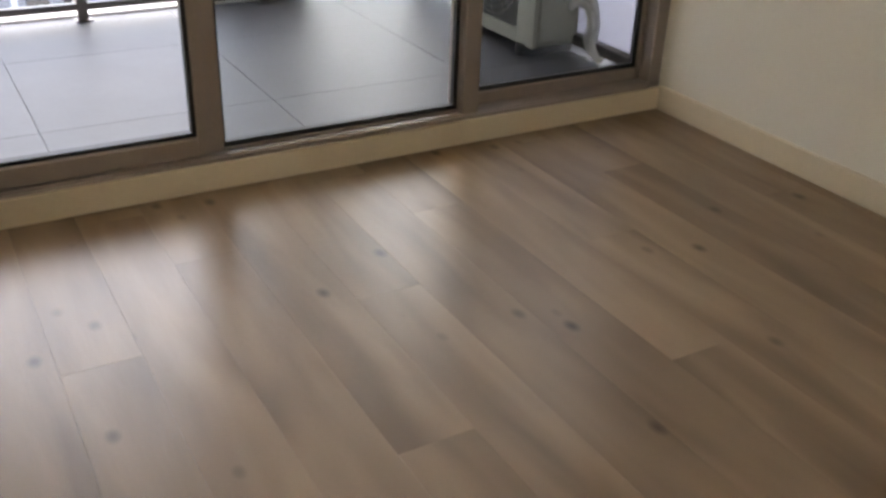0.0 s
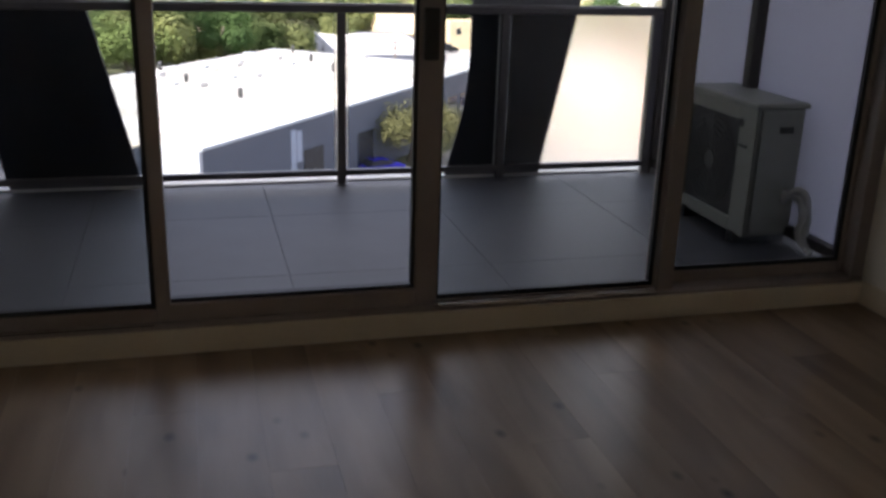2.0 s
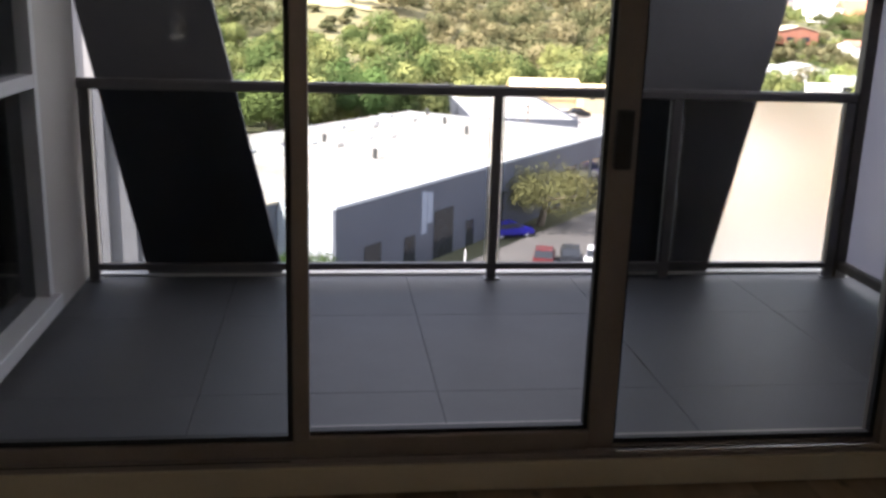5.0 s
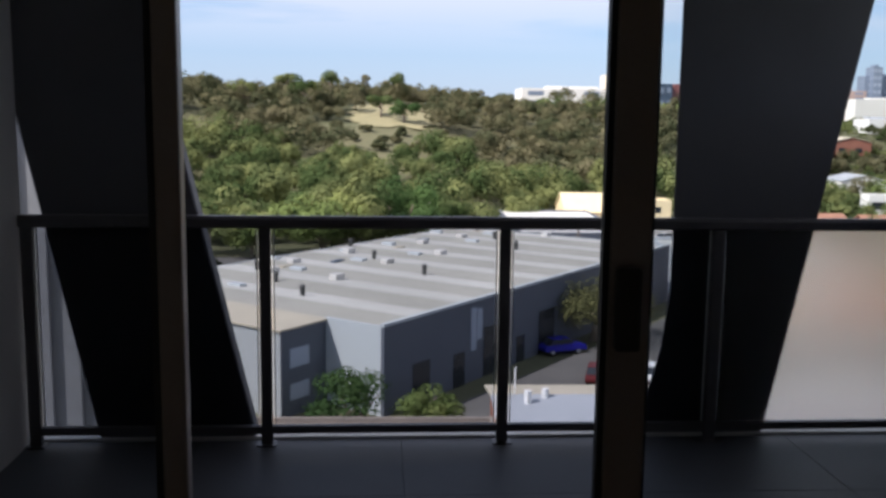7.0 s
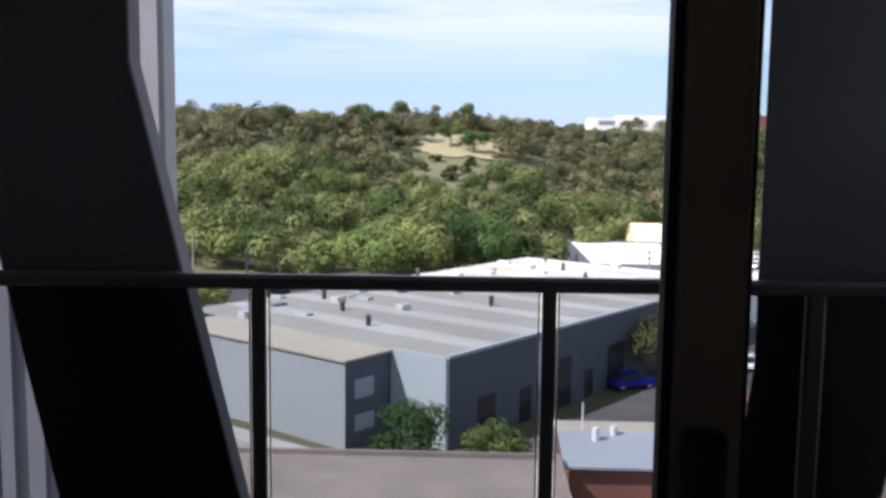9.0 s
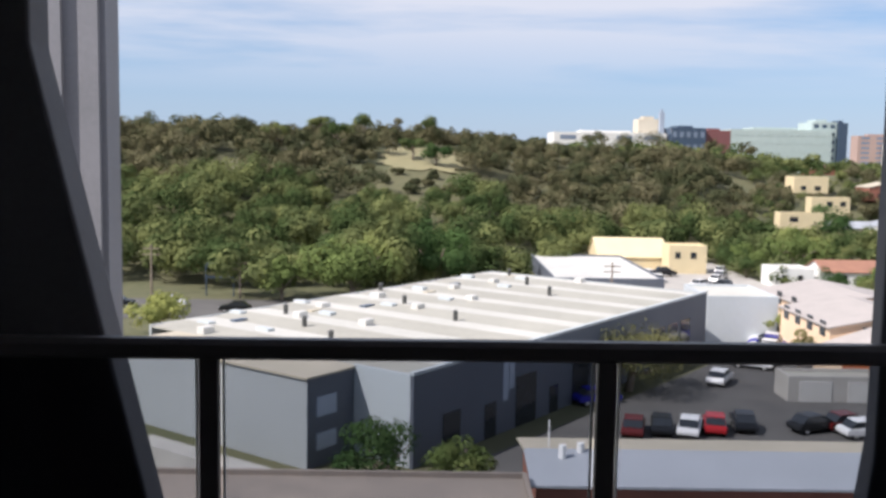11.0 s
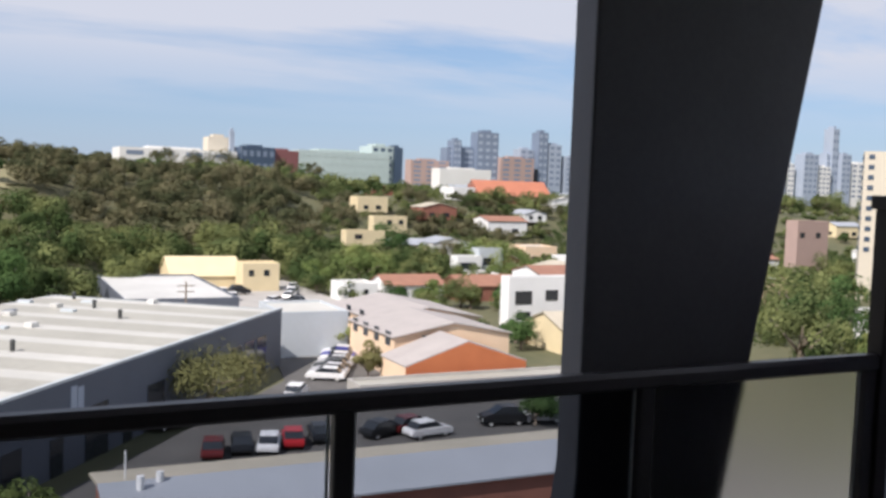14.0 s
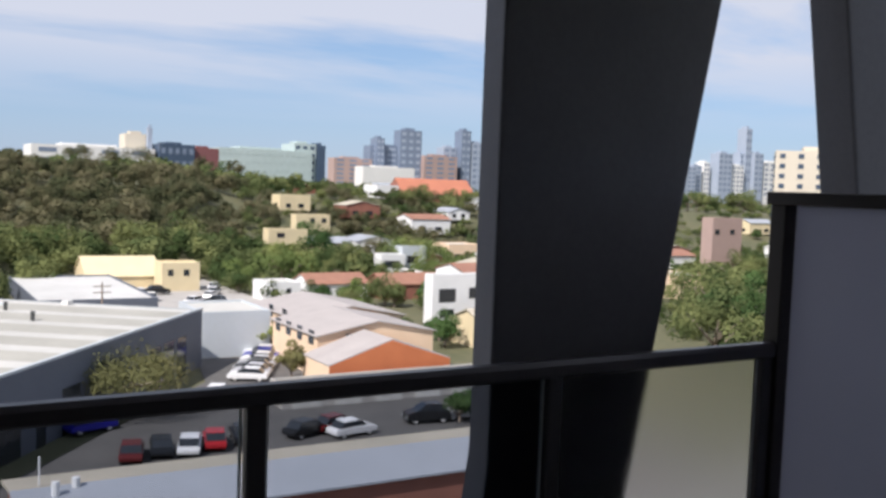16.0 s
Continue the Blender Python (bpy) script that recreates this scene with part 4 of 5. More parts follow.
tree("hill_tree", 0.5, 261, ZG, 4.6, 7.5, 1.0, M["leaf_dark"], "dark tree standing between two dry grassy patches", 900, 0.4, 12)
for x, y, r in ((88, 452, 7), (101, 448, 9), (131, 446, 6), (146, 450, 6), (74, 440, 7)):
    tree("tall_gum_tree", x, y, ZG, r, r * 1.6, 6.0, M["leaf_hill"], "tall gum tree before the office blocks", 700, 0.5, 12)
for x, y, r in ((166, 312, 6), (177, 318, 6.5), (189, 314, 6), (200, 318, 6.5), (213, 316, 6), (172, 168, 6), (182, 166, 6.5), (192, 168, 6), (203, 170, 6)):
    tree("park_tree", x, y, ZG, r, r * 1.35, 0.6, M["leaf_mix"], "leafy green tree beside the far houses", 900, 0.42, 12)
for k in range(7):
    tree("park_tree", 332 + 11 * k, 333 + 5 * (k % 3), ZG, 7.5 + k % 3, 10.5 + 2 * (k % 2), 0.8, M["leaf_mix"], "dark leafy tree below the city towers", 700, 0.6, 12)
for x, y, r, m in ((88, 219, 4.6, "leaf_mix"), (95, 224, 4.0, "leaf_green"), (103, 231, 4.4, "leaf_dark"), (110, 236, 5.0, "leaf_mix"), (92, 236, 4.6, "leaf_dark"), (98, 190, 4.4, "leaf_mix"), (109, 193, 4.0, "leaf_green"), (117, 196, 5.5, "leaf_green"), (79, 150, 3.4, "leaf_mix"), (87, 151, 3.8, "leaf_dark"), (68.5, 116, 2.6, "leaf_dark"), (75.5, 117, 2.4, "leaf_mix")):
    tree("garden_tree", x, y, ZG, r, r * 1.4, 0.5, M[m], "leafy garden tree beside a pale house", 900, 0.28)
tree("shrub", 46.5, 74.5, ZG, 2.4, 3.8, 0.2, M["leaf_dark"], "dark bush at the end of the car park", 900, 0.22)
for k, (x, y) in enumerate(((-27, 264), (-6, 266), (-2, 293), (-44, 268), (-22, 292), (-36, 300))):
    tree("tall_gum_tree", x, y, rise(x, y), 4.6, 4.4, (7.0, 3.0, 5.0, 6.0, 5.5, 5.0)[k], M["leaf_mix"], "tall flat-topped gum tree on the hill", 700, 0.4, 8)

# ---- streets and car park ----
solid("pavement_street", boxed(20, 60, 108, 240, ZG - 0.2, ZG + 0.05), M["paving"], "pale sunlit street running north", "street", "structure")
solid("pavement_forecourt", boxed(-60, 95, -30, 50, ZG - 0.2, ZG + 0.06), M["forecourt"], "grey paved forecourt below the balcony", "pavement", "structure")
solid("road", prism(bmesh.new(), [(-30, 40), (60, 52), (60, 82), (46, 150), (40, 150), (30, 100), (0, 62), (-30, 60)], "z", ZG - 0.2, ZG + 0.09), M["asphalt"], "grey asphalt car park and lane", "road", "structure")
solid("road_north", boxed(-90, -2, 124, 141, ZG - 0.2, ZG + 0.08), M["asphalt"], "asphalt road below the hill", "road", "structure")

# ---- the warehouse ----
WH = thing("warehouse", "long low warehouse with pale ribbed roof and charcoal side", "warehouse", place=(-0.9, 64.8, ZG))
WH.rotation_euler = (0, 0, math.atan2(0.8, 0.6))
LU, LV, HE = 55.0, 30.0, 6.7
part("side_wall", boxed(0.0, LU, 0.0, 0.3, 0, HE), M["charcoal"], WH, "charcoal painted side wall")
part("front_wall", boxed(0.0, 0.3, 0.3, 5.6, 0, HE), M["steel_blue"], WH, "pale blue-grey front wall")
part("end_wall", boxed(LU - 0.3, LU, 0.3, LV, 0, HE), M["grey_wall"], WH)
part("back_wall", boxed(0.3, LU - 0.3, LV - 0.3, LV, 0, HE), M["grey_wall"], WH)
part("front_block", boxed(-4.8, 0.3, 5.6, LV - 4, 0, HE - 0.25), M["grey_wall"], WH, "grey clad front block")
part("return_wall", boxed(-4.78, 0.0, 5.54, 5.6, 0, HE - 0.3), M["charcoal"], WH, "dark recessed entrance wall")
for z0, z1 in ((1.2, 2.4), (3.6, 5.0)):
    part("window", boxed(-3.9, -1.9, 5.48, 5.54, z0, z1), M["far_grey"], WH, "pale entrance window")
part("front_block_roof", boxed(-5.0, 0.3, 5.4, LV - 3.8, HE - 0.25, HE - 0.1), M["roof_tan"], WH, "tan roof of the front block")
bays = 8
outline = []
for k in range(bays):
    u0 = 0.3 + k * (LU - 0.6) / bays
    du = (LU - 0.6) / bays
    outline += [(u0, HE - 0.10), (u0 + du * 0.5, HE + 0.08)]
outline += [(LU - 0.3, HE - 0.10), (LU - 0.3, HE - 1.0), (0.3, HE - 1.0)]
# slopes alternate between a darker and a paler sheet colour
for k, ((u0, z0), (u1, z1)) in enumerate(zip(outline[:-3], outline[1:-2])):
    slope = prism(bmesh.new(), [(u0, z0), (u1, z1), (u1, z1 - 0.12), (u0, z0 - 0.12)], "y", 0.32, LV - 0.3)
    part("roof_slope", slope, M["roof_white"] if k % 2 else M["roof_darker"], WH, "pale metal roof slope" if k % 2 else "darker grey roof slope")
part("parapet", boxed(-0.05, LU + 0.05, -0.06, 0.32, HE, HE + 0.22), M["steel_blue"], WH, "pale parapet capping")
for u, w_, z1 in ((3.5, 2.2, 3.2), (9.0, 1.6, 2.8), (13.5, 3.2, 4.2), (19.0, 1.4, 2.4), (23.0, 3.0, 4.0), (40.5, 2.6, 4.4), (44.0, 2.6, 4.4), (47.5, 2.6, 4.4)):
    part("roller_door", boxed(u, u + w_, -0.05, 0.0, 0, z1), M["win"], WH, "dark roller door")
for u, z0, z1 in ((11.5, 2.6, 6.2), (12.4, 3.4, 6.0)):
    part("louvre", boxed(u, u + 0.8, -0.06, 0.0, z0, z1), M["far_grey"], WH, "pale vertical louvre strip")
k = 0
for u in (2, 6, 10, 14, 18, 22, 26, 31, 36, 41, 46, 51):
    for v in (7, 12, 16, 20, 24, 27):
        k += 1
        uu, vv = u + 1.6 * math.sin(k * 2.3), v + 1.6 * math.cos(k * 1.7)
        if k % 8 == 0 and vv > 9:
            bm = rod(bmesh.new(), (uu, vv, HE - 1.0), (uu, vv, HE + 0.75), 0.22, None, 10)
            rod(bm, (uu, vv, HE + 0.75), (uu, vv, HE + 0.95), 0.32, 0.1, 10)
            part("roof_vent", bm, M["ac_dark"], WH, "dark roof vent pipe")
        elif k % 4 == 1 and vv > 15:
            part("roof_unit", boxed(uu, uu + 1.2, vv, vv + 0.9, HE - 1.0, HE + 0.5, 0.05), M["roof_metal"], WH, "grey rooftop plant unit")
        elif k % 4 == 2 and vv > 18:
            part("skylight", boxed(uu, uu + 0.8, vv, vv + 1.6, HE - 1.0, HE + 0.25, 0.04), M["steel_blue"], WH, "pale rooftop skylight")
        elif k % 4 == 3 and vv > 18:
            part("roof_box", boxed(uu, uu + 1.6, vv, vv + 0.7, HE - 1.0, HE + 0.1, 0.04), M["far_dark"] if k % 8 == 3 else M["roof_tan"], WH, "low rooftop box")
solid("low_annex", prism(bmesh.new(), [(-19.5, 66), (-8.6, 58.2), (-9.6, 56.8), (-20.5, 64.6)], "z", ZG, ZG + 1.9), M["garage_wall"], "low grey wall before the warehouse", "wall", "structure")

# ---- buildings ----


def gable_house(name, x0, x1, y0, y1, eave, ridge, wall, roof, label, along="y", over=0.3, windows=(), gable=None):
    """Walls with a pitched roof; the ridge runs along x or y. Windows: (side, a, b, z0, z1) on side s or w."""
    h = thing(name, label, "house", place=((x0 + x1) / 2, (y0 + y1) / 2, ZG))
    wx, wy = (x1 - x0) / 2, (y1 - y0) / 2
    e, r = eave - ZG, ridge - ZG
    if along == "y":
        part("wall", prism(bmesh.new(), [(-wx, 0), (wx, 0), (wx, e), (0, r), (-wx, e)], "y", -wy, wy), wall, h)
        if gable:
            part("gable_wall", prism(bmesh.new(), [(-wx, 0), (wx, 0), (wx, e), (0, r), (-wx, e)], "y", -wy - 0.08, -wy), gable, h)
        sl = (r - e) / wx
        for s in (-1, 1):
            part("roof_slope", prism(bmesh.new(), [(0, r + 0.15), (s * (wx + over), e - sl * over + 0.15), (s * (wx + over), e - sl * over), (0, r)], "y", -wy - over, wy + over), roof, h)
    else:
        part("wall", prism(bmesh.new(), [(-wy, 0), (wy, 0), (wy, e), (0, r), (-wy, e)], "x", -wx, wx), wall, h)
        sl = (r - e) / wy
        for s in (-1, 1):
            part("roof_slope", prism(bmesh.new(), [(0, r + 0.15), (s * (wy + over), e - sl * over + 0.15), (s * (wy + over), e - sl * over), (0, r)], "x", -wx - over, wx + over), roof if not (s > 0 and name == "brick_shed") else M["roof_tan"], h)
    for side, a, b, z0, z1 in windows:
        if side == "s":
            part("window", boxed(a, b, -wy - 0.14, -wy - 0.02, z0, z1), M["win"], h)
        else:
            part("window", boxed(-wx - 0.08, -wx + 0.02, a, b, z0, z1), M["win"], h)
    return h


def flat_house(name, x0, x1, y0, y1, top, wall, roof, label, windows=(), category="building", base=None):
    base = ZG if base is None else base
    h = thing(name, label, category, place=((x0 + x1) / 2, (y0 + y1) / 2, base))
    wx, wy, t = (x1 - x0) / 2, (y1 - y0) / 2, top - base
    part("wall", boxed(-wx, wx, -wy, wy, 0, t), wall, h)
    part("roof", boxed(-wx + 0.25, wx - 0.25, -wy + 0.25, wy - 0.25, t, t + 0.06), roof, h)
    rim = bmesh.new()
    for a in ((-wx, wx, -wy, -wy + 0.25), (-wx, wx, wy - 0.25, wy), (-wx, -wx + 0.25, -wy + 0.25, wy - 0.25), (wx - 0.25, wx, -wy + 0.25, wy - 0.25)):
        box(rim, *a, t, t + 0.35)
    part("parapet", rim, wall, h)
    for side, a, b, z0, z1 in windows:
        if side == "s":
            part("window", boxed(a, b, -wy - 0.06, -wy + 0.02, z0, z1), M["win"], h)
        else:
            part("window", boxed(-wx - 0.06, -wx + 0.02, a, b, z0, z1), M["win"], h)
    return h


gable_house("brick_shed", 6.4, 42, 51.8, 60.2, -16.7, -16.05, M["brick"], M["roof_grey"], "long red brick shed with a low grey metal roof", along="x", over=0.4)
shed = bpy.data.objects["brick_shed"]
for dx, dy, hh in ((-16.6, 0.6, 1.9), (-16.0, -1.2, 0.9), (-14.8, -0.4, 0.8)):
    part("roof_vent", rod(bmesh.new(), (dx, dy, 3.8), (dx, dy, 4.1 + hh), 0.05 if hh > 1 else 0.22, None, 8), M["white_wall"], shed, "white roof vent or aerial")
flat_house("near_roof", -16, 5.8, 26, 52, -16.4, M["roof_brown"], M["roof_brown"], "low building with a weathered brown flat roof")
gable_house("orange_gable_house", 40.0, 54.6, 90, 97, -17.4, -15.0, M["peach"], M["roof_slate"], "terrace end with an orange brick gable and grey roof", gable=M["orange_brick"], over=0.05)
gable_house("peach_terrace", 42.0, 57.0, 98, 112, -15.6, -14.2, M["peach"], M["roof_slate"], "peach rendered two-storey terrace with grey roof", windows=(("w", -6, -4.6, 3.6, 5.2), ("w", -2.5, -1.1, 3.6, 5.2), ("w", 1, 2.4, 3.6, 5.2), ("w", 4.5, 5.9, 3.6, 5.2), ("s", -4, -2.8, 3.4, 4.8)))
gable_house("peach_terrace", 45.5, 61.0, 113, 130, -15.9, -14.5, M["peach"], M["roof_slate"], "peach rendered two-storey terrace with a grey roof behind", windows=(("w", -5, -3.6, 3.6, 5.2), ("w", 0, 1.4, 3.6, 5.2)))
garage = flat_house("garage_row", 33.0, 65.0, 85, 88.5, -18.2, M["garage_wall"], M["roof_darker"], "row of white rendered lock-up garages")
for k in range(7):
    part("garage_door", boxed(-15 + k * 4.5, -12 + k * 4.5, -1.82, -1.74, 0.0, 2.0), M["roof_metal"], garage, "pale garage door")
flat_house("white_shed", 33.4, 42.0, 113, 124, -14.9, M["pale_blue"], M["roof_white"], "plain pale blue-grey shed beyond the warehouse")
flat_house("white_house", 59.9, 66.7, 164, 171, -17.2, M["white_wall"], M["roof_white"], "white two-storey house with two dark windows", windows=(("s", -2.2, -1.3, 0.6, 2.3), ("s", 0.6, 1.5, 0.6, 2.3)))
flat_house("modern_house", 70.6, 82.6, 122, 124.5, -11.8, M["white_wall"], M["roof_white"], "white modern two-storey house with dark windows", windows=(("s", -4.9, -2.0, 4.7, 6.7), ("s", 0.4, 2.6, 5.2, 6.8), ("s", -4.6, -2.2, 2.4, 3.6), ("s", 0.0, 2.4, 2.2, 3.6)))
flat_house("hillside_villa", 95.8, 105.6, 240, 244, -7.4, M["cream"], M["roof_tan"], "pale cream villa among the hillside trees", windows=(("s", -1.0, 0.4, 2.2, 3.4), ("s", 2.4, 3.8, 2.2, 3.4)), base=-11.5)
flat_house("hillside_villa", 84.0, 94.6, 229, 233, -10.8, M["cream"], M["roof_tan"], "low cream villa with a long pale roof", windows=(("s", -3.0, -1.0, 1.8, 3.0),), base=-14.5)
flat_house("boxy_house", 100.5, 106.8, 198, 202, -14.9, M["white_wall"], M["roof_white"], "white boxy house with a wide dark window", windows=(("s", -2.4, 1.6, 2.6, 4.2),))
flat_house("boxy_house", 107.0, 113.6, 200, 204, -13.2, M["pale_blue"], M["roof_white"], "pale blue boxy house behind a bright green tree", windows=(("s", -2.0, 1.0, 3.4, 5.2),))
flat_house("brick_flats", 189, 200, 180, 184, -4.2, M["far_pink"], M["far_white"], "brick block of flats with a white roof edge", windows=(("s", -4.6, -3.0, 12.0, 13.4), ("s", 1.0, 2.6, 12.0, 13.4)))
gable_house("cream_hall", 33.5, 47.5, 190, 203, -17.9, -14.6, M["cream"], M["cream"], "cream hall with a pale yellow roof", along="x")
flat_house("cream_block", 46, 53.3, 183, 189, -15.1, M["cream"], M["cream"], "cream two-storey block of flats", windows=(("s", -2.5, -1.5, 3.0, 4.2), ("s", 0.5, 1.6, 3.0, 4.2)))
flat_house("flat_shed", 19.5, 37.2, 150, 187, -17.6, M["charcoal"], M["roof_metal"], "low shed with a white roof and dark fascia")
gable_house("terracotta_house", 68, 80, 163, 171, -17.2, -15.6, M["white_wall"], M["terracotta"], "low white house with a terracotta roof", along="x", windows=(("s", -4, -2, 1, 2.6), ("s", 1, 3, 1, 2.6)))
gable_house("terracotta_house", 82, 95, 160, 168, -17.2, -15.5, M["brick"], M["terracotta"], "low brick house with a terracotta roof", along="x", windows=(("s", -4, -2, 1, 2.6), ("s", 1, 3, 1, 2.6)))
gable_house("brick_house", 70, 92, 106, 116, -17.0, -15.2, M["cream"], M["roof_tan"], "low cream house with a tan roof", along="x")
houses = (("white_wall", "roof_white"), ("white_wall", "terracotta"), ("brick", "roof_tan"), ("cream", "roof_grey"), ("white_wall", "roof_grey"), ("peach", "terracotta"))
spots = SUBURB
for k, (x, y) in enumerate(spots):
    wall_, roof_ = houses[k % len(houses)]
    w_, d_, h_ = 4.5 + (k * 7 % 4), 4.0 + (k * 5 % 3), 2.8 + (k * 3 % 4) * 0.7
    label = "suburban house with %s walls and %s roof" % ({"white_wall": "white", "brick": "red brick", "cream": "cream", "peach": "peach"}[wall_], {"roof_white": "white metal", "terracotta": "terracotta tile", "roof_tan": "tan", "roof_grey": "grey metal"}[roof_])
    wins = (("s", -w_ * 0.6, -w_ * 0.3, 1.0, 2.4), ("s", w_ * 0.2, w_ * 0.55, 1.0, 2.4), ("w", -1.5, 0.5, 1.0, 2.4))
    if k % 4 == 3:
        home = flat_house("suburban_house", x - w_, x + w_, y - d_, y + d_, ZG + h_ + 1.5, M[wall_], M["roof_white"], label, wins)
    else:
        home = gable_house("suburban_house", x - w_, x + w_, y - d_, y + d_, ZG + h_, ZG + h_ + 1.5, M[wall_], M[roof_], label, along="x" if k % 2 else "y", windows=wins)
    home.location.z = rise(x, y) - 0.2
gable_house("school_hall", 176, 209, 330, 344, -1.2, 4.6, M["brick"], M["orange_roof"], "large hall with a bright orange tiled roof", along="x")


def tower(name, x0, x1, y, depth, top, material, label, rows=0, cols=0, glass="win", base=-24.0, west=0, wide=0.56):
    h = thing(name, label, "tower", place=((x0 + x1) / 2, y + depth / 2, base))
    wx, t = (x1 - x0) / 2, top - base
    part("wall", boxed(-wx, wx, -depth / 2, depth / 2, 0, t), material, h)
    part("roof", boxed(-wx * 0.5, wx * 0.4, -depth * 0.3, depth * 0.3, t, t + max(1.0, t * 0.03)), material, h)
    if rows:
        pitch, cw = (t * 0.62) / rows, 2 * wx / cols
        for i in range(rows):
            z = t - (i + 0.75) * pitch
            for j in range(cols):
                a = -wx + (j + 0.22) * cw
                part("window", boxed(a, a + cw * wide, -depth / 2 - 0.12, -depth / 2, z, z + pitch * 0.45), M[glass], h)
            for j in range(west):
                a = -depth / 2 + (j + 0.25) * depth / west
                part("window", boxed(-wx - 0.12, -wx, a, a + depth / west * 0.3, z, z + pitch * 0.4), M[glass], h)
    return h


tower("white_office", 62, 121, 500, 30, 15.6, M["far_white"], "long white office block with ribbon windows", 5, 4, "city_dark")
tower("cream_tower", 108.5, 121, 512, 14, 23.5, M["pale_concrete"], "pale concrete tower above the offices")
tower("chimney", 119, 121.5, 508, 3, 27.0, M["far_grey"], "thin grey rooftop stack")
tower("dark_office", 122.5, 140.5, 496, 30, 18.6, M["far_dark"], "dark glass office block", 4, 5, "city_dark")
tower("red_office", 140.6, 154.5, 500, 26, 17.6, M["far_red"], "red clad office block")
tower("green_office", 154.7, 208, 500, 30, 18.6, M["far_glass"], "long pale green glass office block", 6, 16, "far_glass")
tower("green_tower", 198, 211, 502, 20, 23.0, M["far_glass"], "pale green glass stair tower", 7, 3, "far_dark")
tower("grey_tower", 211.3, 216.4, 501, 14, 22.6, M["far_dark"], "narrow dark grey tower")
# skyline towers: the haze sits in their colours, not in the air
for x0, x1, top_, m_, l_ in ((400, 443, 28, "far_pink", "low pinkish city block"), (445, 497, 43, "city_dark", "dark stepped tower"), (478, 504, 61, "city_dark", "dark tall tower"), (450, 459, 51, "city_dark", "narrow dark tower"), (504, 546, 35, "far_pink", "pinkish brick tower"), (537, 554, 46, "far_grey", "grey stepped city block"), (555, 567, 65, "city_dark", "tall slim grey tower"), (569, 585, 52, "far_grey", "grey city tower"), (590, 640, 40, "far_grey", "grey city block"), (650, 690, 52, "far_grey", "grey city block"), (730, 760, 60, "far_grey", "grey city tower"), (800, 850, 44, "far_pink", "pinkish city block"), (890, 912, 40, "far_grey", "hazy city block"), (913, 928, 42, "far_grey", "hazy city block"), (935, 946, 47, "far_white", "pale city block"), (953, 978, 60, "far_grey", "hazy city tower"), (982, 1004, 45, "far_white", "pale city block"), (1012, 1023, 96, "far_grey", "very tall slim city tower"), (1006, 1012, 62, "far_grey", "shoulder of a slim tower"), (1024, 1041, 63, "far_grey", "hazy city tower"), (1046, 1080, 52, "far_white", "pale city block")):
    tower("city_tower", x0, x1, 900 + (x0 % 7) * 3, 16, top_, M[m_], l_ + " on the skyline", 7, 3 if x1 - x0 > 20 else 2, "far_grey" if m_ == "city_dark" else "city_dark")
tower("white_stand", 422, 482, 880, 20, 20, M["far_white"], "white low building below the towers")
block = tower("apartment_block", -12, 12, 0, 14, 12.8, M["pale_concrete"], "tall cream concrete apartment block", 10, 6, "far_dark", west=3, wide=0.3)
block.matrix_basis = pose(189.6, 145.8, -24.0, 0, 0, -48)
lift = tower("lift_tower", -6, 6, 0, 8, 19.2, M["pale_concrete"], "cream lift tower above the apartment block", 8, 3, "far_dark", wide=0.4)
lift.matrix_basis = pose(203.0, 145.0, -24.0, 0, 0, -48)


# ---- cars ----
def car_paint(name, c):
    m = surface(name, c, tuple(v * 0.9 for v in c), 0.25, 0.1, scale=2, fine=30, bump=0.0)
    return m


PAINT = {"maroon": car_paint("maroon_paint", (0.12, 0.015, 0.015)), "black": car_paint("black_paint", (0.015, 0.016, 0.018)), "white": car_paint("white_paint", (0.8, 0.8, 0.8)), "red": car_paint("red_paint", (0.45, 0.02, 0.025)), "blue": car_paint("blue_paint", (0.02, 0.02, 0.35)), "silver": car_paint("silver_paint", (0.5, 0.5, 0.52))}


def car(colour, tall=1.0):
    h = thing("car", "parked %s %s" % (colour, "off-road wagon" if tall > 1 else "hatchback car"), "car")
    k = tall
    body = [(-2.15, 0.35), (-2.2, 0.62), (-2.05, 0.9 * k), (-1.1, 0.95 * k), (1.25, 0.98 * k), (2.1, 0.8 * k), (2.2, 0.5), (2.15, 0.32)]
    bm = prism(bmesh.new(), body, "y", -0.86, 0.86)
    bmesh.ops.bevel(bm, geom=list(bm.edges), offset=0.06, segments=2, affect="EDGES")
    part("body", bm, PAINT[colour], h, smooth=False)
    cab = [(-1.75, 0.93 * k), (-1.25, 1.42 * k), (0.35, 1.46 * k), (1.2, 0.97 * k)]
    part("cabin_glass", prism(bmesh.new(), cab, "y", -0.74, 0.74), M["win"], h, "dark tinted windows")
    part("roof", prism(bmesh.new(), [(-1.25, 1.42 * k), (-1.2, 1.47 * k), (0.3, 1.5 * k), (0.35, 1.46 * k)], "y", -0.72, 0.72), PAINT[colour], h)
    for x in (-1.35, 1.35):
        for y in (-0.82, 0.62):
            wheel = part("wheel", rod(bmesh.new(), (x, y, 0.33), (x, y + 0.2, 0.33), 0.33, None, 16), M["gasket"], h)
            ya = y - 0.01 if y < 0 else y + 0.18
            part("rim", rod(bmesh.new(), (x, ya, 0.33), (x, ya + 0.03, 0.33), 0.2, None, 12), M["roof_metal"], wheel, "silver wheel rim")
    for y in (-0.6, 0.6):
        part("headlight", boxed(2.12, 2.2, y - 0.18, y + 0.18, 0.58, 0.70), M["edge"], h)
    return h


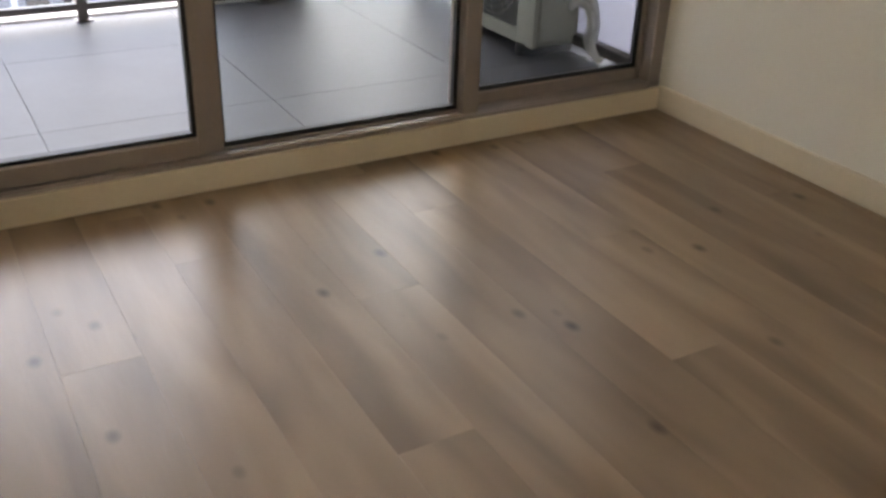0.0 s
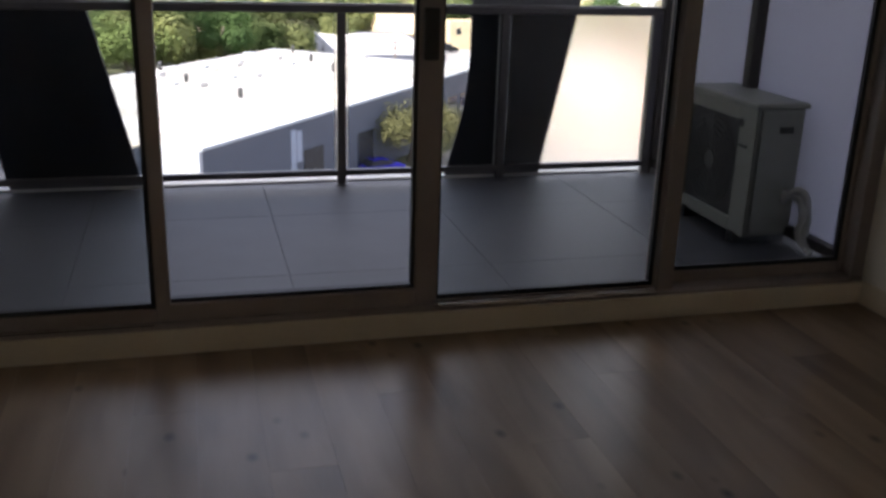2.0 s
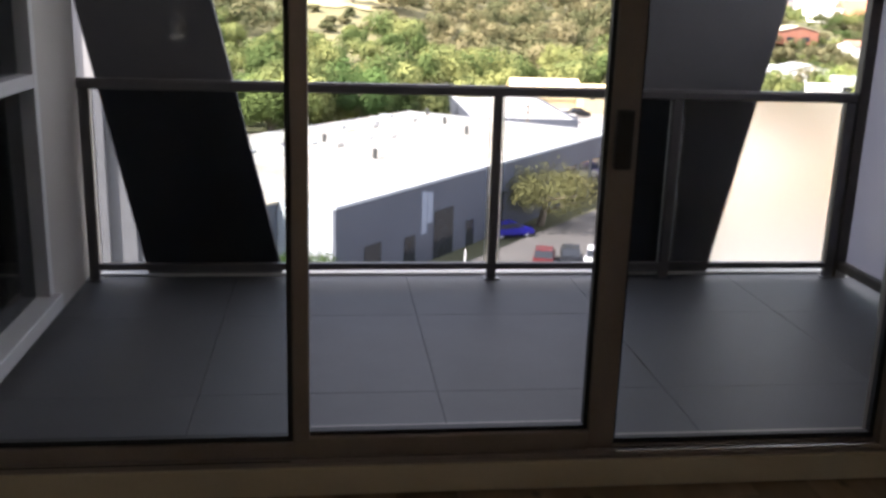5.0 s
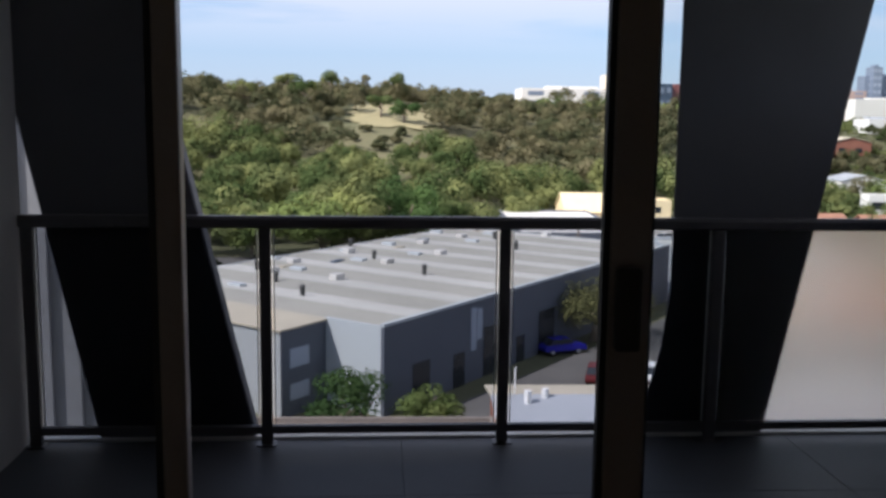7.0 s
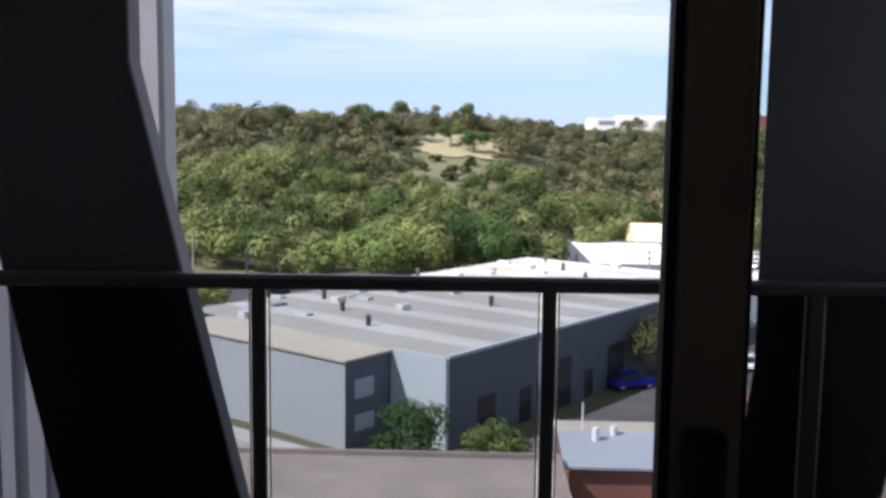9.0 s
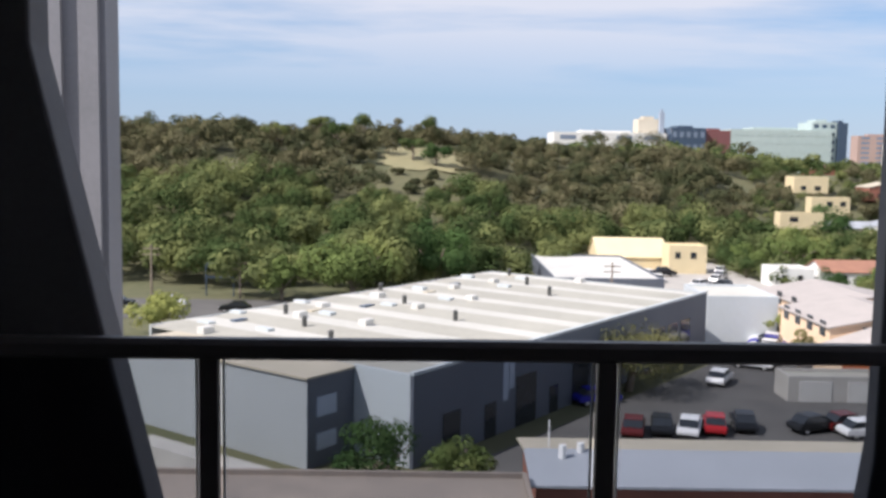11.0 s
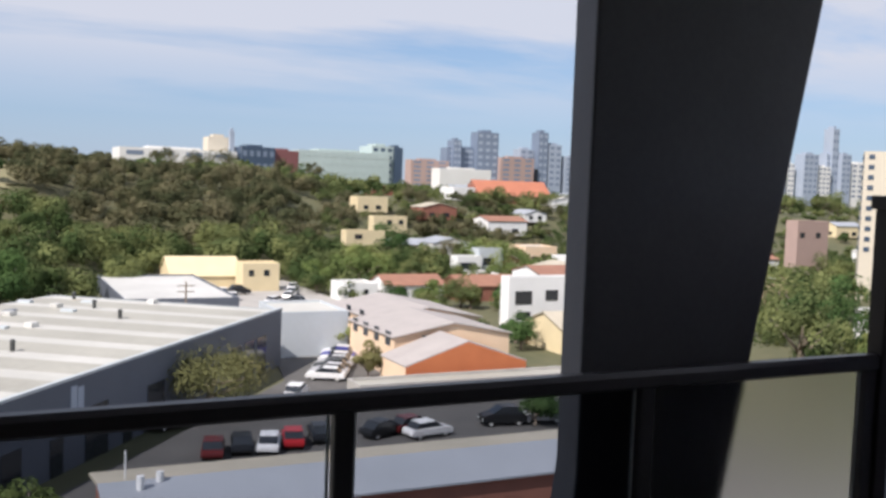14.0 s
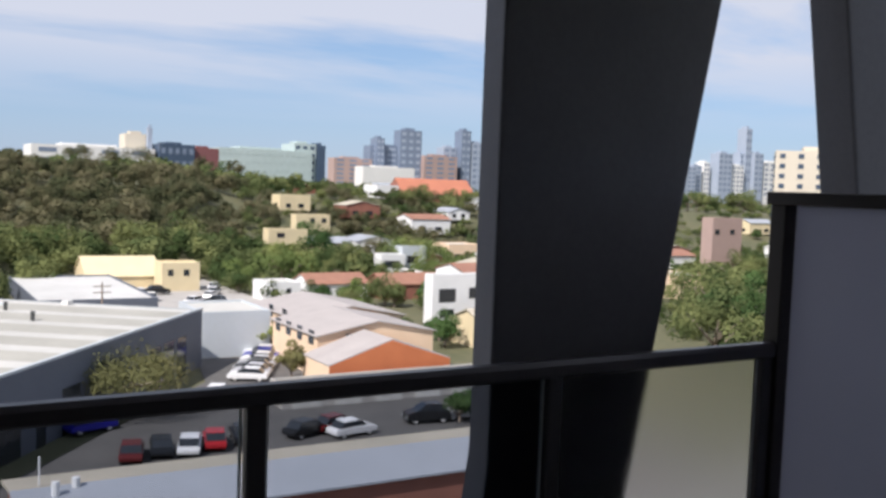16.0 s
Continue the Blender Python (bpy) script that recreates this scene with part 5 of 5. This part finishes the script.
SPOTS = [("maroon", 16.6, 74.2, 75), ("black", 19.0, 74.8, 78), ("white", 21.2, 74.4, 70), ("red", 23.4, 75.2, 76), ("black", 26.0, 76.0, 80), ("black", 31.6, 75.4, 20), ("maroon", 34.6, 76.0, 15), ("white", 35.2, 74.0, 10), ("black", 43.6, 75.6, 170), ("silver", 47.6, 75.4, 165), ("white", 28.8, 91.8, 60), ("white", 34.4, 99.0, 152), ("silver", 35.6, 101.2, 150), ("black", 36.6, 103.4, 154), ("silver", 37.8, 105.6, 150), ("white", 38.8, 107.8, 148), ("blue", 39.8, 110.0, 152), ("white", 40.6, 112.0, 150), ("blue", 15.2, 83.5, 20), ("white", 43.5, 152, 40), ("silver", 45.2, 157, 42), ("white", 46.8, 163, 38), ("black", 49.5, 160, 130), ("white", 51.5, 170, 60), ("silver", 54.0, 176, 60), ("white", 40.8, 170, 88), ("white", 40.5, 177, 92), ("black", 44.0, 178, 5), ("white", 56.5, 184, 62)]
first = {}
for colour, x, y, turn in SPOTS:
    tall = 1.22 if (colour == "black" and x > 40) else 1.0
    key = (colour, tall)
    m = pose(x, y, ZG + 0.09, 0, 0, turn)
    if key not in first:
        first[key] = car(colour, tall)
        first[key].matrix_basis = m
        tagged(first[key], group="cars in the car park")
    else:
        copy_thing(first[key], m)


# ---- street furniture beyond the warehouse ----
def power_pole(x, y, tall):
    p = thing("power_pole", "tall timber power pole with crossarms", "power pole", place=(x, y, rise(x, y)))
    part("pole", rod(bmesh.new(), (0, 0, 0), (0, 0, tall), 0.18, 0.12, 10), M["bark"], p)
    for k in range(2):
        part("crossarm", boxed(-1.3, 1.3, -0.08, 0.08, tall - 0.7 - k * 0.9, tall - 0.55 - k * 0.9), M["bark"], p)
    return p


power_pole(-43, 145, 7.8)
power_pole(-29, 143, 6.0)
power_pole(28.2, 147, 6.0)
g = thing("sign_gantry", "grey steel frame beside the road", "gantry", place=(-32.5, 145, ZG))
for x in (-2.1, 2.1):
    part("leg", rod(bmesh.new(), (x, 0, 0), (x, 0, 5.0), 0.12, None, 8), M["far_dark"], g)
for z in (2.8, 4.9):
    part("beam", boxed(-2.1, 2.1, -0.1, 0.1, z, z + 0.2), M["far_dark"], g)
for k, (x, y, turn) in enumerate(((-44, 133, 5), (-37, 134, 3), (-27, 130, 184), (-18, 132, 2))):
    copy_thing(first[("white", 1.0)] if k % 2 else first[("black", 1.0)], pose(x, y, ZG + 0.08, 0, 0, turn))

# the whole town lies slightly turned against the balcony's front
TURN = Matrix.Rotation(radians(-1.3), 4, "Z")
for ob in list(bpy.data.objects):
    if ob.parent is None and ob.name not in BLOCK:
        ob.matrix_basis = TURN @ ob.matrix_basis

# ---- oak boards ----
FLOOR = bpy.data.objects["floor"]
BW = 0.19
bx, col = XL, 0
cuts = ((-5.6, -3.9, -2.0, -0.1, 0.0), (-5.6, -4.6, -2.75, -0.85, 0.0), (-5.6, -5.2, -3.3, -1.45, 0.0), (-5.6, -4.2, -2.35, -0.45, 0.0))
while bx < XR - 0.01:
    wide = min(BW, XR - bx)
    run = cuts[(col * 7) % 4]
    for y0, y1 in zip(run, run[1:]):
        bm = boxed(0.0001, wide - 0.0001, 0.0001, y1 - y0 - 0.0001, -0.016, 0.0)
        edges = [e for e in bm.edges if all(abs(v.co.z) < 1e-6 for v in e.verts)]
        bmesh.ops.bevel(bm, geom=edges, offset=0.0004, segments=1, affect="EDGES")
        board = part("plank", bm, M["oak"], FLOOR)
        board.location = (bx, y0, FZ)
    bx += BW
    col += 1
